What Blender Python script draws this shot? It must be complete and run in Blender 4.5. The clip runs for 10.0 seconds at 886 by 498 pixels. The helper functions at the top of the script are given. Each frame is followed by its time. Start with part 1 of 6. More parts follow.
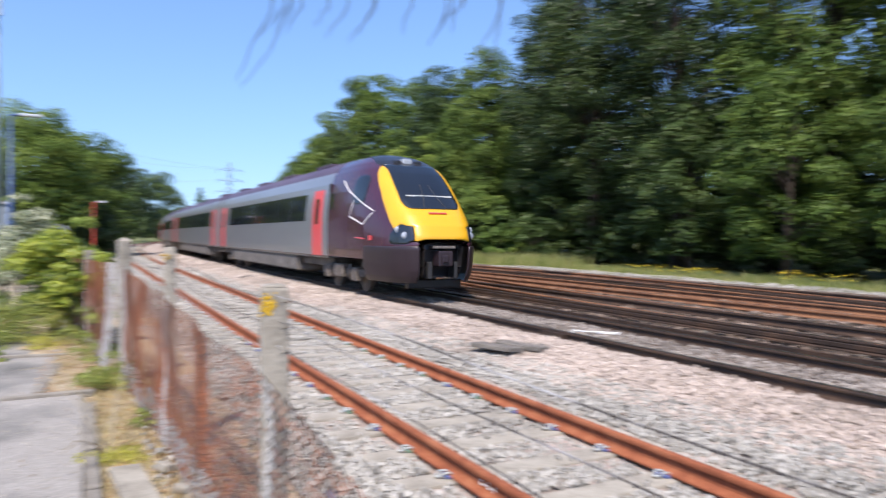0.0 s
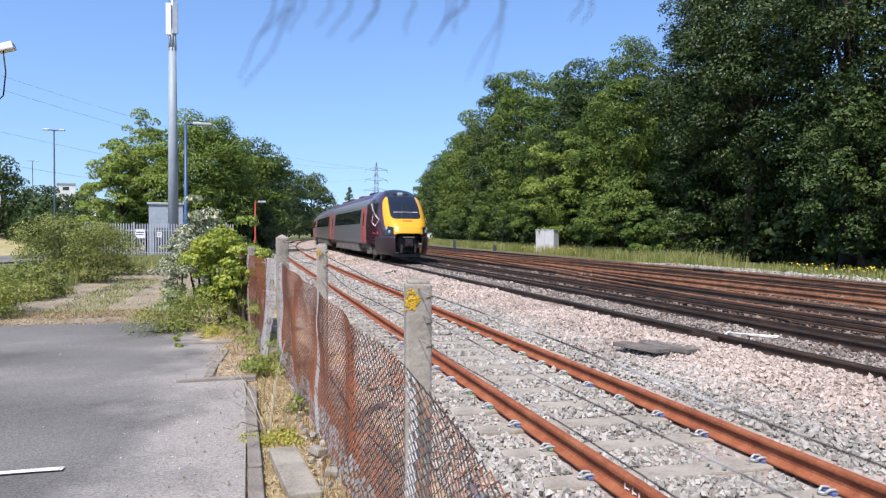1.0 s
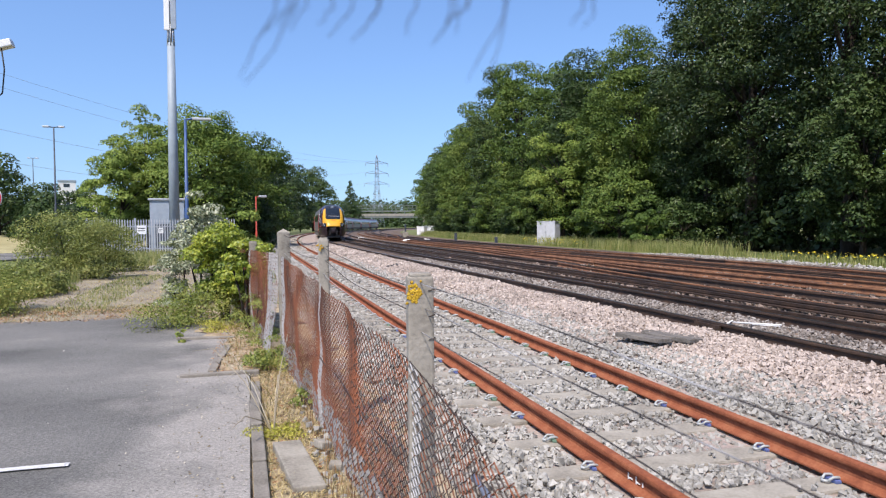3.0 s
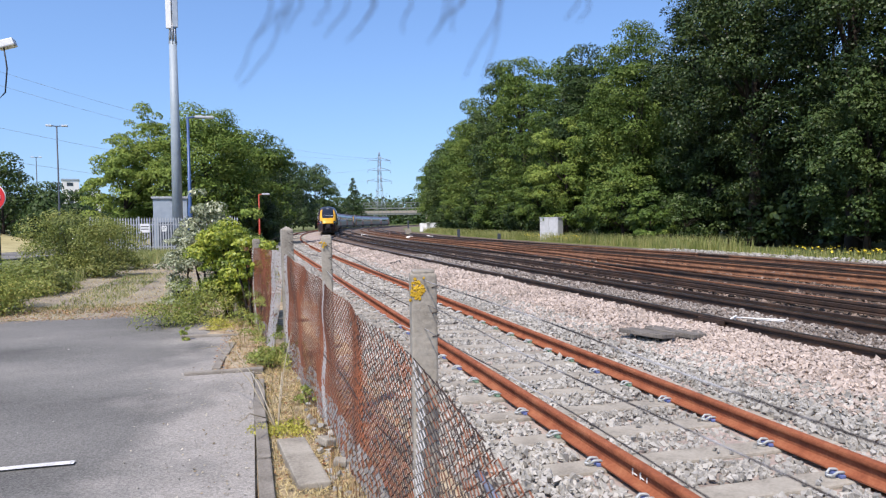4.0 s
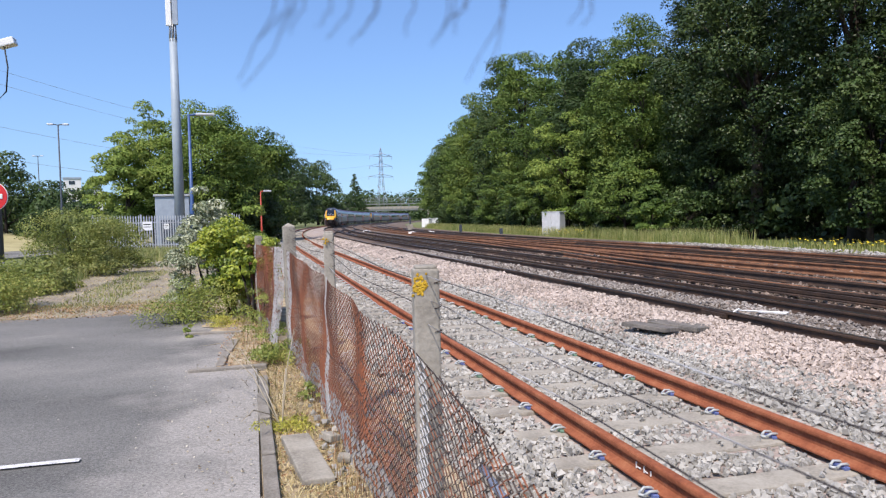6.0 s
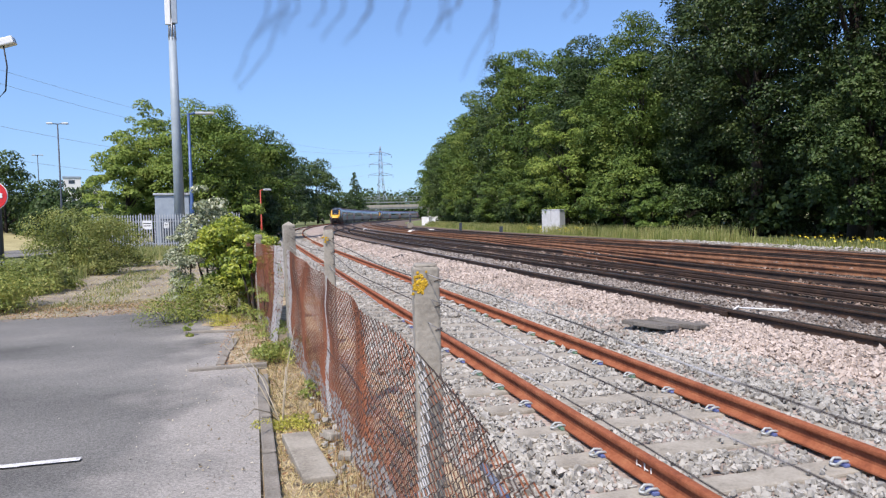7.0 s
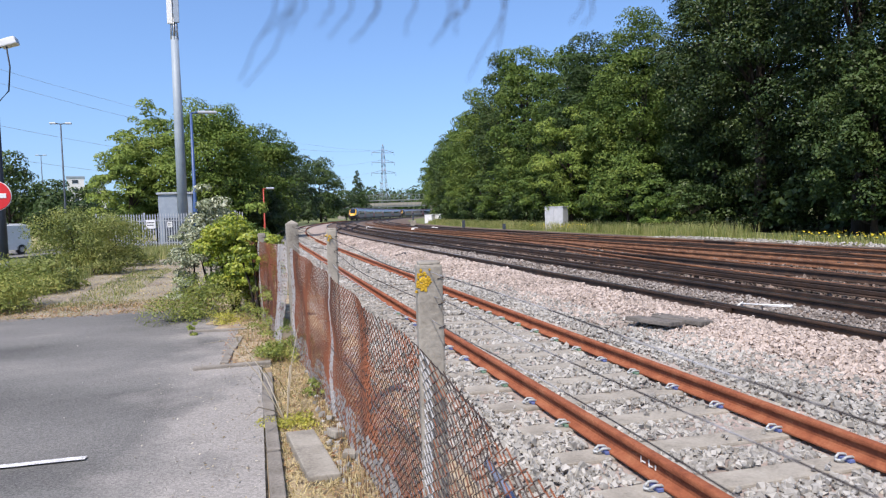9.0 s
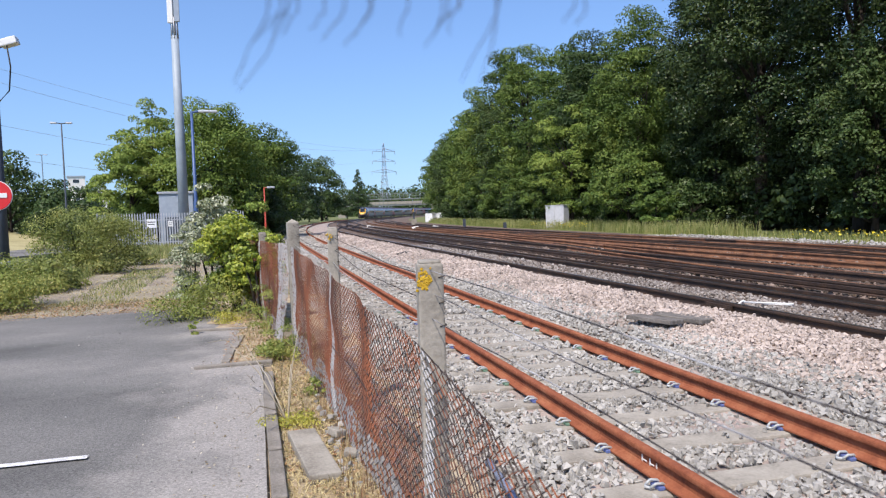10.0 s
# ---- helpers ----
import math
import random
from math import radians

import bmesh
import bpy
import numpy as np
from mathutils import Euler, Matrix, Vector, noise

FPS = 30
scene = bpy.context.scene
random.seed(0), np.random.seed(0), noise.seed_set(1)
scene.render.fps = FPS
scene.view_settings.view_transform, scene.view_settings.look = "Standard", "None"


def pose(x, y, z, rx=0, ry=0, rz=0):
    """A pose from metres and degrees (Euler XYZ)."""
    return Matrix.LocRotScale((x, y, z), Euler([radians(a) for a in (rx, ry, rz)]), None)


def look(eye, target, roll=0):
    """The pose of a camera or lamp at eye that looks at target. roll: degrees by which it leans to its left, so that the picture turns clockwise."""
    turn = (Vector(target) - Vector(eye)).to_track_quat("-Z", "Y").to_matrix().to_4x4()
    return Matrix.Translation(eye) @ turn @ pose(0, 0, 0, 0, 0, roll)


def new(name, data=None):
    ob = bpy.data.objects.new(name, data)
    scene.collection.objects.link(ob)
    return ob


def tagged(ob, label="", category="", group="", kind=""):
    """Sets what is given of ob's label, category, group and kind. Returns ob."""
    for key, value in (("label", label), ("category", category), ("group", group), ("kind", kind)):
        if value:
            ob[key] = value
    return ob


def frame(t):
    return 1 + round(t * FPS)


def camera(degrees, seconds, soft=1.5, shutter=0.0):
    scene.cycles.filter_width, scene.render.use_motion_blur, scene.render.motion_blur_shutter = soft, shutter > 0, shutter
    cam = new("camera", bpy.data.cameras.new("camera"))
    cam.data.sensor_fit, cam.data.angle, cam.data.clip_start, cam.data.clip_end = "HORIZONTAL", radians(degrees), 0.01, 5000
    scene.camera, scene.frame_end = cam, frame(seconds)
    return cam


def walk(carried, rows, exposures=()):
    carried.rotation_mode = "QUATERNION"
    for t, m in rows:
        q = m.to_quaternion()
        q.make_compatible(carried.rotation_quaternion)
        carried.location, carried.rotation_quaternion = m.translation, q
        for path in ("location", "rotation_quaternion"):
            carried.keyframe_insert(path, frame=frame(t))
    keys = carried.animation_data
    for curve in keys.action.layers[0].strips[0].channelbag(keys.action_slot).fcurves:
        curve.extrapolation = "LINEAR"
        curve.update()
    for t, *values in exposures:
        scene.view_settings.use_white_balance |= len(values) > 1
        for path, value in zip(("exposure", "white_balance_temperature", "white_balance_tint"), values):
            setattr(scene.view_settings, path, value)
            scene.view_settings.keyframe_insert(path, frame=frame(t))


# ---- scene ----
cam = camera(65, 10.0, soft=1.2, shutter=0.5)
EYE = (0.0, 0.0, 1.75)
# seconds, pitch, roll, yaw of the camera on its stand
TURN = [
    (0.0, -1.04, -0.43, -27.26), (0.1, -1.03, -0.43, -23.95), (0.2, -1.04, -0.42, -21.05), (0.3, -1.08, -0.41, -18.7),
    (0.4, -1.12, -0.40, -17.25), (0.5, -1.17, -0.39, -16.49), (0.7, -1.26, -0.33, -15.95), (1.0, -1.38, -0.25, -15.68),
    (1.5, -1.49, -0.14, -15.54), (2.0, -1.70, 0.06, -15.63), (2.5, -1.86, 0.25, -15.67), (4.0, -2.26, 0.73, -15.35),
    (4.5, -2.40, 0.87, -15.33), (5.0, -2.49, 0.91, -15.35), (5.5, -2.57, 1.09, -15.25), (7.0, -2.79, 1.36, -15.20),
    (7.5, -2.87, 1.50, -15.14), (8.0, -2.89, 1.56, -15.03), (8.5, -2.94, 1.64, -14.99), (9.0, -2.98, 1.69, -14.96),
    (9.5, -3.03, 1.76, -14.91), (10.0, -3.08, 1.80, -14.90)]
walk(cam, [(t, pose(*EYE, 90 + p, r, y)) for t, p, r, y in TURN], exposures=[(0.0, 0.68, 6500, 17), (0.5, 0.64, 6500, 17), (1.0, 0.54, 6500, 17), (2.0, 0.44, 6500, 17), (10.0, 0.42, 6500, 17)])
cam.data.dof.use_dof = True
cam.data.dof.focus_distance = 10.0
cam.data.dof.aperture_fstop = 6.0

# ---- sky and sun ----
SUN = Vector((-0.52, -0.62, 1.2)).normalized()
world = bpy.data.worlds.new("sky")
scene.world = world
world.use_nodes = True
wn = world.node_tree.nodes
sky = wn.new("ShaderNodeTexSky")
sky.sky_type = "NISHITA"
sky.sun_disc = False
sky.sun_elevation = math.asin(SUN.z)
sky.sun_rotation = math.atan2(SUN.x, SUN.y)
sky.air_density, sky.dust_density, sky.ozone_density = 1.5, 5.0, 10.0
sky.altitude = 1500
# a clear, dry sky: the pale band of the horizon lies low and thin
sky_way, sky_lift = wn.new("ShaderNodeTexCoord"), wn.new("ShaderNodeVectorMath")
sky_lift.operation = "MULTIPLY_ADD"
sky_lift.inputs[1].default_value = (1.0, 1.0, 0.9)
sky_lift.inputs[2].default_value = (0.0, 0.0, 0.065)
world.node_tree.links.new(sky_way.outputs["Generated"], sky_lift.inputs[0])
world.node_tree.links.new(sky_lift.outputs[0], sky.inputs["Vector"])
world.node_tree.links.new(sky.outputs[0], wn["Background"].inputs[0])
wn["Background"].inputs[1].default_value = 0.15
lamp = bpy.data.lights.new("sun", "SUN")
lamp.energy, lamp.angle, lamp.color = 4.2, radians(0.55), (1.0, 0.94, 0.83)
sun = new("sun", lamp)
sun.matrix_world = look(SUN * 100, (0, 0, 0))

# ---- materials ----
MATS = {}


def mat(name, cols, scale=3.0, rough=0.8, metal=0.0, bump=0.2, fine=40.0, vary=0.0, island=0.0, spec=0.5, trans=0.0, coord="Object",
        stretch=(1, 1, 1), cell=0.0, coat=0.0, spread=0.18):
    """A surface of two or three colours mixed by noise at two sizes, with relief; vary: by object; island: by loose piece."""
    m = bpy.data.materials.new(name)
    m.use_nodes = True
    nt = m.node_tree
    N, L = nt.nodes, nt.links
    b = N["Principled BSDF"]
    tc, mp = N.new("ShaderNodeTexCoord"), N.new("ShaderNodeMapping")
    mp.inputs["Scale"].default_value = stretch
    L.new(tc.outputs[coord], mp.inputs[0])
    n1, n2 = N.new("ShaderNodeTexNoise"), N.new("ShaderNodeTexNoise")
    n1.inputs["Scale"].default_value, n1.inputs["Detail"].default_value = scale, 4
    n2.inputs["Scale"].default_value, n2.inputs["Detail"].default_value = fine, 3
    for n in (n1, n2):
        L.new(mp.outputs[0], n.inputs["Vector"])
    mix = N.new("ShaderNodeMath")
    mix.operation = "MULTIPLY_ADD"
    mix.inputs[1].default_value = 0.35
    L.new(n2.outputs[0], mix.inputs[0])
    add = N.new("ShaderNodeMath")
    add.operation = "MULTIPLY_ADD"
    add.inputs[1].default_value = 0.65
    L.new(n1.outputs[0], add.inputs[0])
    L.new(mix.outputs[0], add.inputs[2])
    mix.inputs[2].default_value = 0.0
    last = add
    for amount, kind in ((vary, "o"), (island, "i")):
        if amount:
            src = N.new("ShaderNodeObjectInfo") if kind == "o" else N.new("ShaderNodeNewGeometry")
            out = src.outputs["Random"] if kind == "o" else src.outputs["Random Per Island"]
            a = N.new("ShaderNodeMath")
            a.operation = "MULTIPLY_ADD"
            a.inputs[1].default_value = amount
            L.new(out, a.inputs[0])
            s = N.new("ShaderNodeMath")
            s.operation = "SUBTRACT"
            L.new(last.outputs[0], s.inputs[0])
            s.inputs[1].default_value = amount / 2
            L.new(s.outputs[0], a.inputs[2])
            last = a
    ramp = N.new("ShaderNodeValToRGB")
    el = ramp.color_ramp.elements
    el[0].position, el[1].position = 0.5 - spread, 0.5 + spread
    el[0].color, el[1].color = (*cols[0], 1), (*cols[-1], 1)
    for k, c in enumerate(cols[1:-1]):
        e = el.new(0.5 - spread + 2 * spread * (k + 1) / (len(cols) - 1))
        e.color = (*c, 1)
    L.new(last.outputs[0], ramp.inputs[0])
    L.new(ramp.outputs[0], b.inputs["Base Color"])
    b.inputs["Roughness"].default_value, b.inputs["Metallic"].default_value = rough, metal
    b.inputs["Specular IOR Level"].default_value = spec
    b.inputs["Coat Weight"].default_value = coat
    if bump:
        bp = N.new("ShaderNodeBump")
        bp.inputs["Strength"].default_value = bump
        bp.inputs["Distance"].default_value = 0.02
        src = n2
        if cell:
            src = N.new("ShaderNodeTexVoronoi")
            src.inputs["Scale"].default_value = cell
            L.new(mp.outputs[0], src.inputs["Vector"])
        L.new(src.outputs[0], bp.inputs["Height"])
        L.new(bp.outputs[0], b.inputs["Normal"])
    if trans:
        tl, mx = N.new("ShaderNodeBsdfTranslucent"), N.new("ShaderNodeMixShader")
        L.new(ramp.outputs[0], tl.inputs[0])
        mx.inputs[0].default_value = trans
        L.new(b.outputs[0], mx.inputs[1])
        L.new(tl.outputs[0], mx.inputs[2])
        L.new(mx.outputs[0], N["Material Output"].inputs[0])
    MATS[name] = m
    return m


asphalt = mat("asphalt", [(0.088, 0.086, 0.080), (0.142, 0.139, 0.128), (0.172, 0.167, 0.154), (0.24, 0.229, 0.205)], 0.42, 0.9, bump=0.6, fine=90, spec=0.2, stretch=(0.55, 1, 1), spread=0.11)

def dust_strip(m):
    """A pale, worn and dusty stretch of the asphalt along the kerb, with an uneven edge."""
    N, L = m.node_tree.nodes, m.node_tree.links
    b = N["Principled BSDF"]
    tc, sep, nz = N.new("ShaderNodeTexCoord"), N.new("ShaderNodeSeparateXYZ"), N.new("ShaderNodeTexNoise")
    nz.inputs["Scale"].default_value, nz.inputs["Detail"].default_value = 1.1, 6
    L.new(tc.outputs["Object"], sep.inputs[0])
    L.new(tc.outputs["Object"], nz.inputs["Vector"])
    shift = N.new("ShaderNodeMath")
    shift.operation = "MULTIPLY_ADD"
    shift.inputs[1].default_value = 2.4
    L.new(nz.outputs[0], shift.inputs[0])
    L.new(sep.outputs[0], shift.inputs[2])
    fade = N.new("ShaderNodeMapRange")
    fade.inputs["From Min"].default_value, fade.inputs["From Max"].default_value = 0.05, 0.75
    fade.inputs["To Max"].default_value = 0.62
    L.new(shift.outputs[0], fade.inputs["Value"])
    mix = N.new("ShaderNodeMixRGB")
    mix.inputs[2].default_value = (0.36, 0.335, 0.30, 1)
    old = b.inputs["Base Color"].links[0].from_socket
    L.new(fade.outputs[0], mix.inputs[0])
    L.new(old, mix.inputs[1])
    L.new(mix.outputs[0], b.inputs["Base Color"])


dust_strip(asphalt)


def grit(m, scale, low, high):
    """Fine light and dark aggregate showing in a worn surface."""
    N, L = m.node_tree.nodes, m.node_tree.links
    b = N["Principled BSDF"]
    tc, vo, nz = N.new("ShaderNodeTexCoord"), N.new("ShaderNodeTexVoronoi"), N.new("ShaderNodeMapRange")
    vo.inputs["Scale"].default_value = scale
    L.new(tc.outputs["Object"], vo.inputs["Vector"])
    sep = N.new("ShaderNodeSeparateColor")
    L.new(vo.outputs["Color"], sep.inputs[0])
    nz.inputs["To Min"].default_value, nz.inputs["To Max"].default_value = low, high
    L.new(sep.outputs[0], nz.inputs["Value"])
    mul = N.new("ShaderNodeMixRGB")
    mul.blend_type = "MULTIPLY"
    mul.inputs[0].default_value = 1.0
    old = b.inputs["Base Color"].links[0].from_socket
    L.new(old, mul.inputs[1])
    L.new(nz.outputs[0], mul.inputs[2])
    L.new(mul.outputs[0], b.inputs["Base Color"])


grit(asphalt, 70, 0.78, 1.22)
concrete = mat("concrete", [(0.1703, 0.1514, 0.1192), (0.2786, 0.2535, 0.2059), (0.356, 0.3254, 0.2673)], 5, 0.9, bump=0.22, fine=45, vary=0.1)
soil = mat("dry_soil", [(0.19, 0.135, 0.078), (0.33, 0.255, 0.155), (0.43, 0.36, 0.25)], 3.5, 0.95, bump=0.9, fine=30, spread=0.12)
dry_bank = mat("dry_grass_bank", [(0.20, 0.18, 0.075), (0.32, 0.28, 0.13), (0.41, 0.36, 0.19)], 0.5, 0.95, bump=0.8, fine=8)
track_path = mat("gravel_path", [(0.155, 0.125, 0.088), (0.255, 0.215, 0.17), (0.235, 0.212, 0.13), (0.345, 0.295, 0.24)], 0.9, 0.95, bump=0.9, fine=16, spread=0.13)
grass_ground = mat("grass_ground", [(0.06, 0.085, 0.02), (0.12, 0.14, 0.035), (0.2, 0.18, 0.07)], 0.25, 0.95, bump=0.8, fine=6)
ballast = mat("ballast", [(0.2037, 0.168, 0.1395), (0.3201, 0.2592, 0.2205), (0.4074, 0.336, 0.288)], 0.8, 0.95, bump=1.0, fine=22, cell=16)
stone = mat("crushed_stone", [(0.25, 0.2094, 0.1745), (0.3612, 0.2988, 0.2508), (0.4779, 0.3991, 0.3403)], 0.6, 0.9, bump=0.2, fine=30, island=0.36)
stone_grey = mat("grey_crushed_stone", [(0.21, 0.1995, 0.1743), (0.3045, 0.2919, 0.2583), (0.4095, 0.3906, 0.3486)], 0.6, 0.9, bump=0.2, fine=30, island=0.34)
stone_mixed = mat("brown_grey_stone", [(0.13, 0.108, 0.09), (0.215, 0.185, 0.158), (0.33, 0.295, 0.26)], 0.6, 0.92, bump=0.2, fine=30, island=0.4)
dirty_ballast = mat("oily_ballast", [(0.055, 0.038, 0.027), (0.11, 0.076, 0.054), (0.20, 0.15, 0.11)], 1.2, 0.95, bump=1.0, fine=20, cell=14)
stone_dirty = mat("oily_crushed_stone", [(0.06, 0.045, 0.035), (0.13, 0.092, 0.066), (0.25, 0.19, 0.15)], 0.8, 0.95, bump=0.2, fine=30, island=0.5)
rust = mat("orange_rust", [(0.17, 0.050, 0.023), (0.25, 0.080, 0.036), (0.31, 0.12, 0.058)], 5, 0.85, bump=0.3, fine=35, spec=0.3)
old_rail = mat("brown_rail", [(0.022, 0.016, 0.013), (0.055, 0.034, 0.023), (0.10, 0.056, 0.033)], 2.5, 0.6, 0.3, bump=0.2, fine=25)
brown_rust = mat("rust_brown_rail", [(0.07, 0.03, 0.016), (0.17, 0.075, 0.035), (0.26, 0.12, 0.055)], 2.5, 0.8, 0.1, bump=0.2, fine=25)
steel = mat("worn_steel", [(0.16, 0.145, 0.13), (0.25, 0.23, 0.21)], 6, 0.35, 0.9, bump=0.05)
dark_sleeper = mat("tarred_timber", [(0.03, 0.024, 0.018), (0.07, 0.055, 0.042)], 4, 0.9, bump=0.5, fine=30, vary=0.2)
galv = mat("galvanised_steel", [(0.345, 0.3565, 0.368), (0.552, 0.5635, 0.575)], 8, 0.5, 0.6, bump=0.1)
grey_paint = mat("grey_paint", [(0.25, 0.295, 0.345), (0.33, 0.378, 0.43)], 3, 0.5, 0.0, bump=0.05)
blue_paint = mat("blue_paint", [(0.025, 0.06, 0.16), (0.04, 0.09, 0.22)], 4, 0.45, bump=0.05)
mast_grey = mat("mast_grey_paint", [(0.23, 0.28, 0.315), (0.31, 0.36, 0.395)], 2, 0.55, 0.0, bump=0.05)
slate_paint = mat("slate_paint", [(0.032, 0.042, 0.056), (0.055, 0.068, 0.088)], 4, 0.6, bump=0.05)
red_paint = mat("red_paint", [(0.30, 0.035, 0.02), (0.42, 0.06, 0.03)], 4, 0.5, bump=0.05)
white_paint = mat("white_paint", [(0.66, 0.66, 0.63), (0.80, 0.80, 0.78)], 9, 0.6, bump=0.1)
line_paint = mat("worn_line_paint", [(0.246, 0.2378, 0.2296), (0.5904, 0.5904, 0.574), (0.656, 0.656, 0.6396)], 14, 0.8, bump=0.3, fine=60)
black_rubber = mat("black_cable", [(0.012, 0.012, 0.013), (0.03, 0.03, 0.032)], 6, 0.7, bump=0.1)
bark = mat("bark", [(0.017, 0.012, 0.008), (0.046, 0.034, 0.024)], 3, 0.95, bump=1.0, fine=12, stretch=(1, 1, 0.25))
leaf = mat("leaf", [(0.0364, 0.0675, 0.0130), (0.0826, 0.1350, 0.0247), (0.1653, 0.2160, 0.0442)], 0.45, 0.55, bump=0, fine=1.2, island=0.16, vary=0.14, trans=0.14, spec=0.2, coord="Object")
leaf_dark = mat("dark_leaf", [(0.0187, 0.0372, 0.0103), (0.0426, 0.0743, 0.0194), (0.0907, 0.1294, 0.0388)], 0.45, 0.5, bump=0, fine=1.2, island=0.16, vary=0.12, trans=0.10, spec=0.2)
# darker copy of dark_leaf; on undergrowth and lineside shrubs it stands in for shade
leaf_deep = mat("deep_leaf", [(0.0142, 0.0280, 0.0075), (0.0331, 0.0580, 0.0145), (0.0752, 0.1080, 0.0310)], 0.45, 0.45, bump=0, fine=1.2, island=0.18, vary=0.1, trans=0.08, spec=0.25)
leaf_bright = mat("bright_leaf", [(0.0570, 0.1050, 0.0180), (0.1539, 0.2200, 0.0400), (0.2850, 0.3450, 0.0750)], 0.45, 0.55, bump=0, fine=1.2, island=0.16, vary=0.1, trans=0.2, spec=0.2)
leaf_lime = mat("lime_leaf", [(0.10, 0.155, 0.016), (0.25, 0.315, 0.03), (0.41, 0.43, 0.055)], 1.2, 0.5, bump=0, fine=5, island=0.4, trans=0.3)
leaf_silver = mat("silver_leaf", [(0.1161, 0.1453, 0.0673), (0.2554, 0.2907, 0.1635), (0.4876, 0.5031, 0.3463)], 1.5, 0.5, bump=0, fine=6, island=0.5, trans=0.2)
leaf_olive = mat("olive_leaf", [(0.0963, 0.1296, 0.0252), (0.2064, 0.2448, 0.0504), (0.3578, 0.3456, 0.1008)], 0.7, 0.6, bump=0, fine=3, island=0.24, trans=0.25)
leaf_weed = mat("weed_leaf", [(0.1103, 0.1546, 0.0247), (0.2205, 0.2705, 0.0494), (0.4095, 0.3864, 0.0988)], 1.5, 0.6, bump=0, fine=5, island=0.24, trans=0.25)
dry_grass = mat("dry_grass", [(0.136, 0.1312, 0.04), (0.289, 0.2296, 0.088), (0.391, 0.3116, 0.144)], 0.8, 0.8, bump=0, fine=3, island=0.5, trans=0.25)
green_grass = mat("green_grass", [(0.11, 0.155, 0.035), (0.22, 0.25, 0.065), (0.36, 0.345, 0.14)], 0.3, 0.7, bump=0, fine=2, island=0.45, trans=0.25)
dead_grass = mat("dead_grass", [(0.16, 0.075, 0.035), (0.30, 0.17, 0.08), (0.46, 0.34, 0.19)], 1.2, 0.8, bump=0, fine=4, island=0.45, trans=0.2)
straw = mat("straw_litter", [(0.1584, 0.1224, 0.072), (0.3024, 0.2592, 0.18), (0.432, 0.396, 0.3168)], 2, 0.85, bump=0, fine=6, island=0.5)
straw_grass = mat("straw_grass", [(0.27, 0.20, 0.075), (0.43, 0.335, 0.15), (0.56, 0.47, 0.25)], 1.4, 0.85, bump=0, fine=5, island=0.5, trans=0.1)
yellow_flower = mat("yellow_flower", [(0.62, 0.48, 0.02), (0.80, 0.66, 0.05)], 3, 0.7, bump=0, island=0.3, trans=0.2)
lichen = mat("yellow_lichen", [(0.42, 0.24, 0.01), (0.62, 0.40, 0.03)], 30, 0.95, bump=0.8, fine=120)
maroon = mat("maroon_paint", [(0.050, 0.014, 0.026), (0.062, 0.018, 0.032)], 1, 0.22, bump=0, coat=0.4)
silver = mat("silver_paint", [(0.27, 0.28, 0.295), (0.33, 0.34, 0.35)], 0.7, 0.30, 0.55, bump=0, stretch=(1, 0.3, 2))
train_yellow = mat("warning_yellow_paint", [(0.60, 0.315, 0.01), (0.65, 0.355, 0.014)], 1, 0.3, bump=0, coat=0.3)
train_red = mat("coral_red_paint", [(0.62, 0.07, 0.075), (0.70, 0.09, 0.09)], 1, 0.3, bump=0, coat=0.2)
roof_purple = mat("purple_roof_paint", [(0.055, 0.035, 0.06), (0.10, 0.07, 0.10)], 1.2, 0.5, bump=0, stretch=(1, 0.3, 1))
under_dirt = mat("brake_dust", [(0.045, 0.037, 0.030), (0.115, 0.095, 0.078), (0.22, 0.18, 0.145)], 3, 0.85, bump=0.4, fine=20)
bumper_paint = mat("dark_bumper_paint", [(0.022, 0.014, 0.018), (0.036, 0.024, 0.028)], 2, 0.35, bump=0)
dirty_skirt = mat("grimy_skirt", [(0.06, 0.052, 0.045), (0.13, 0.115, 0.10), (0.22, 0.20, 0.18)], 2.5, 0.7, bump=0.1, fine=9)
old_kerb = mat("old_kerb", [(0.13, 0.115, 0.09), (0.20, 0.18, 0.15), (0.28, 0.255, 0.215)], 4, 0.95, bump=0.6, fine=40, vary=0.15)
bridge_grey = mat("bridge_grey_paint", [(0.13, 0.145, 0.135), (0.20, 0.215, 0.20)], 0.5, 0.6, bump=0.05)
cabinet_grey = mat("cabinet_grey_paint", [(0.42, 0.43, 0.44), (0.54, 0.55, 0.56)], 3, 0.5, bump=0.05)
clip_steel = mat("clip_steel", [(0.30, 0.32, 0.31), (0.46, 0.48, 0.47)], 20, 0.6, 0.2, bump=0)
black_paint = mat("black_paint", [(0.012, 0.011, 0.012), (0.022, 0.020, 0.022)], 2, 0.3, bump=0)
glass_dark = mat("tinted_glass", [(0.008, 0.010, 0.013), (0.016, 0.020, 0.026)], 0.5, 0.06, bump=0, spec=0.8)
lens_glass = mat("headlamp_glass", [(0.10, 0.12, 0.16), (0.55, 0.58, 0.62)], 6, 0.1, bump=0, spec=0.8)
building_white = mat("white_render", [(0.62, 0.60, 0.56), (0.75, 0.73, 0.70)], 0.3, 0.8, bump=0.1)
sign_red = mat("sign_red", [(0.60, 0.02, 0.02), (0.66, 0.03, 0.03)], 3, 0.4, bump=0)
blue_pipe = mat("faded_blue_plastic", [(0.16, 0.19, 0.26), (0.26, 0.29, 0.36)], 5, 0.6, bump=0.1)
twig_mat = mat("grey_twig", [(0.075, 0.07, 0.075), (0.13, 0.125, 0.13)], 8, 0.8, bump=0.1, trans=0.5)
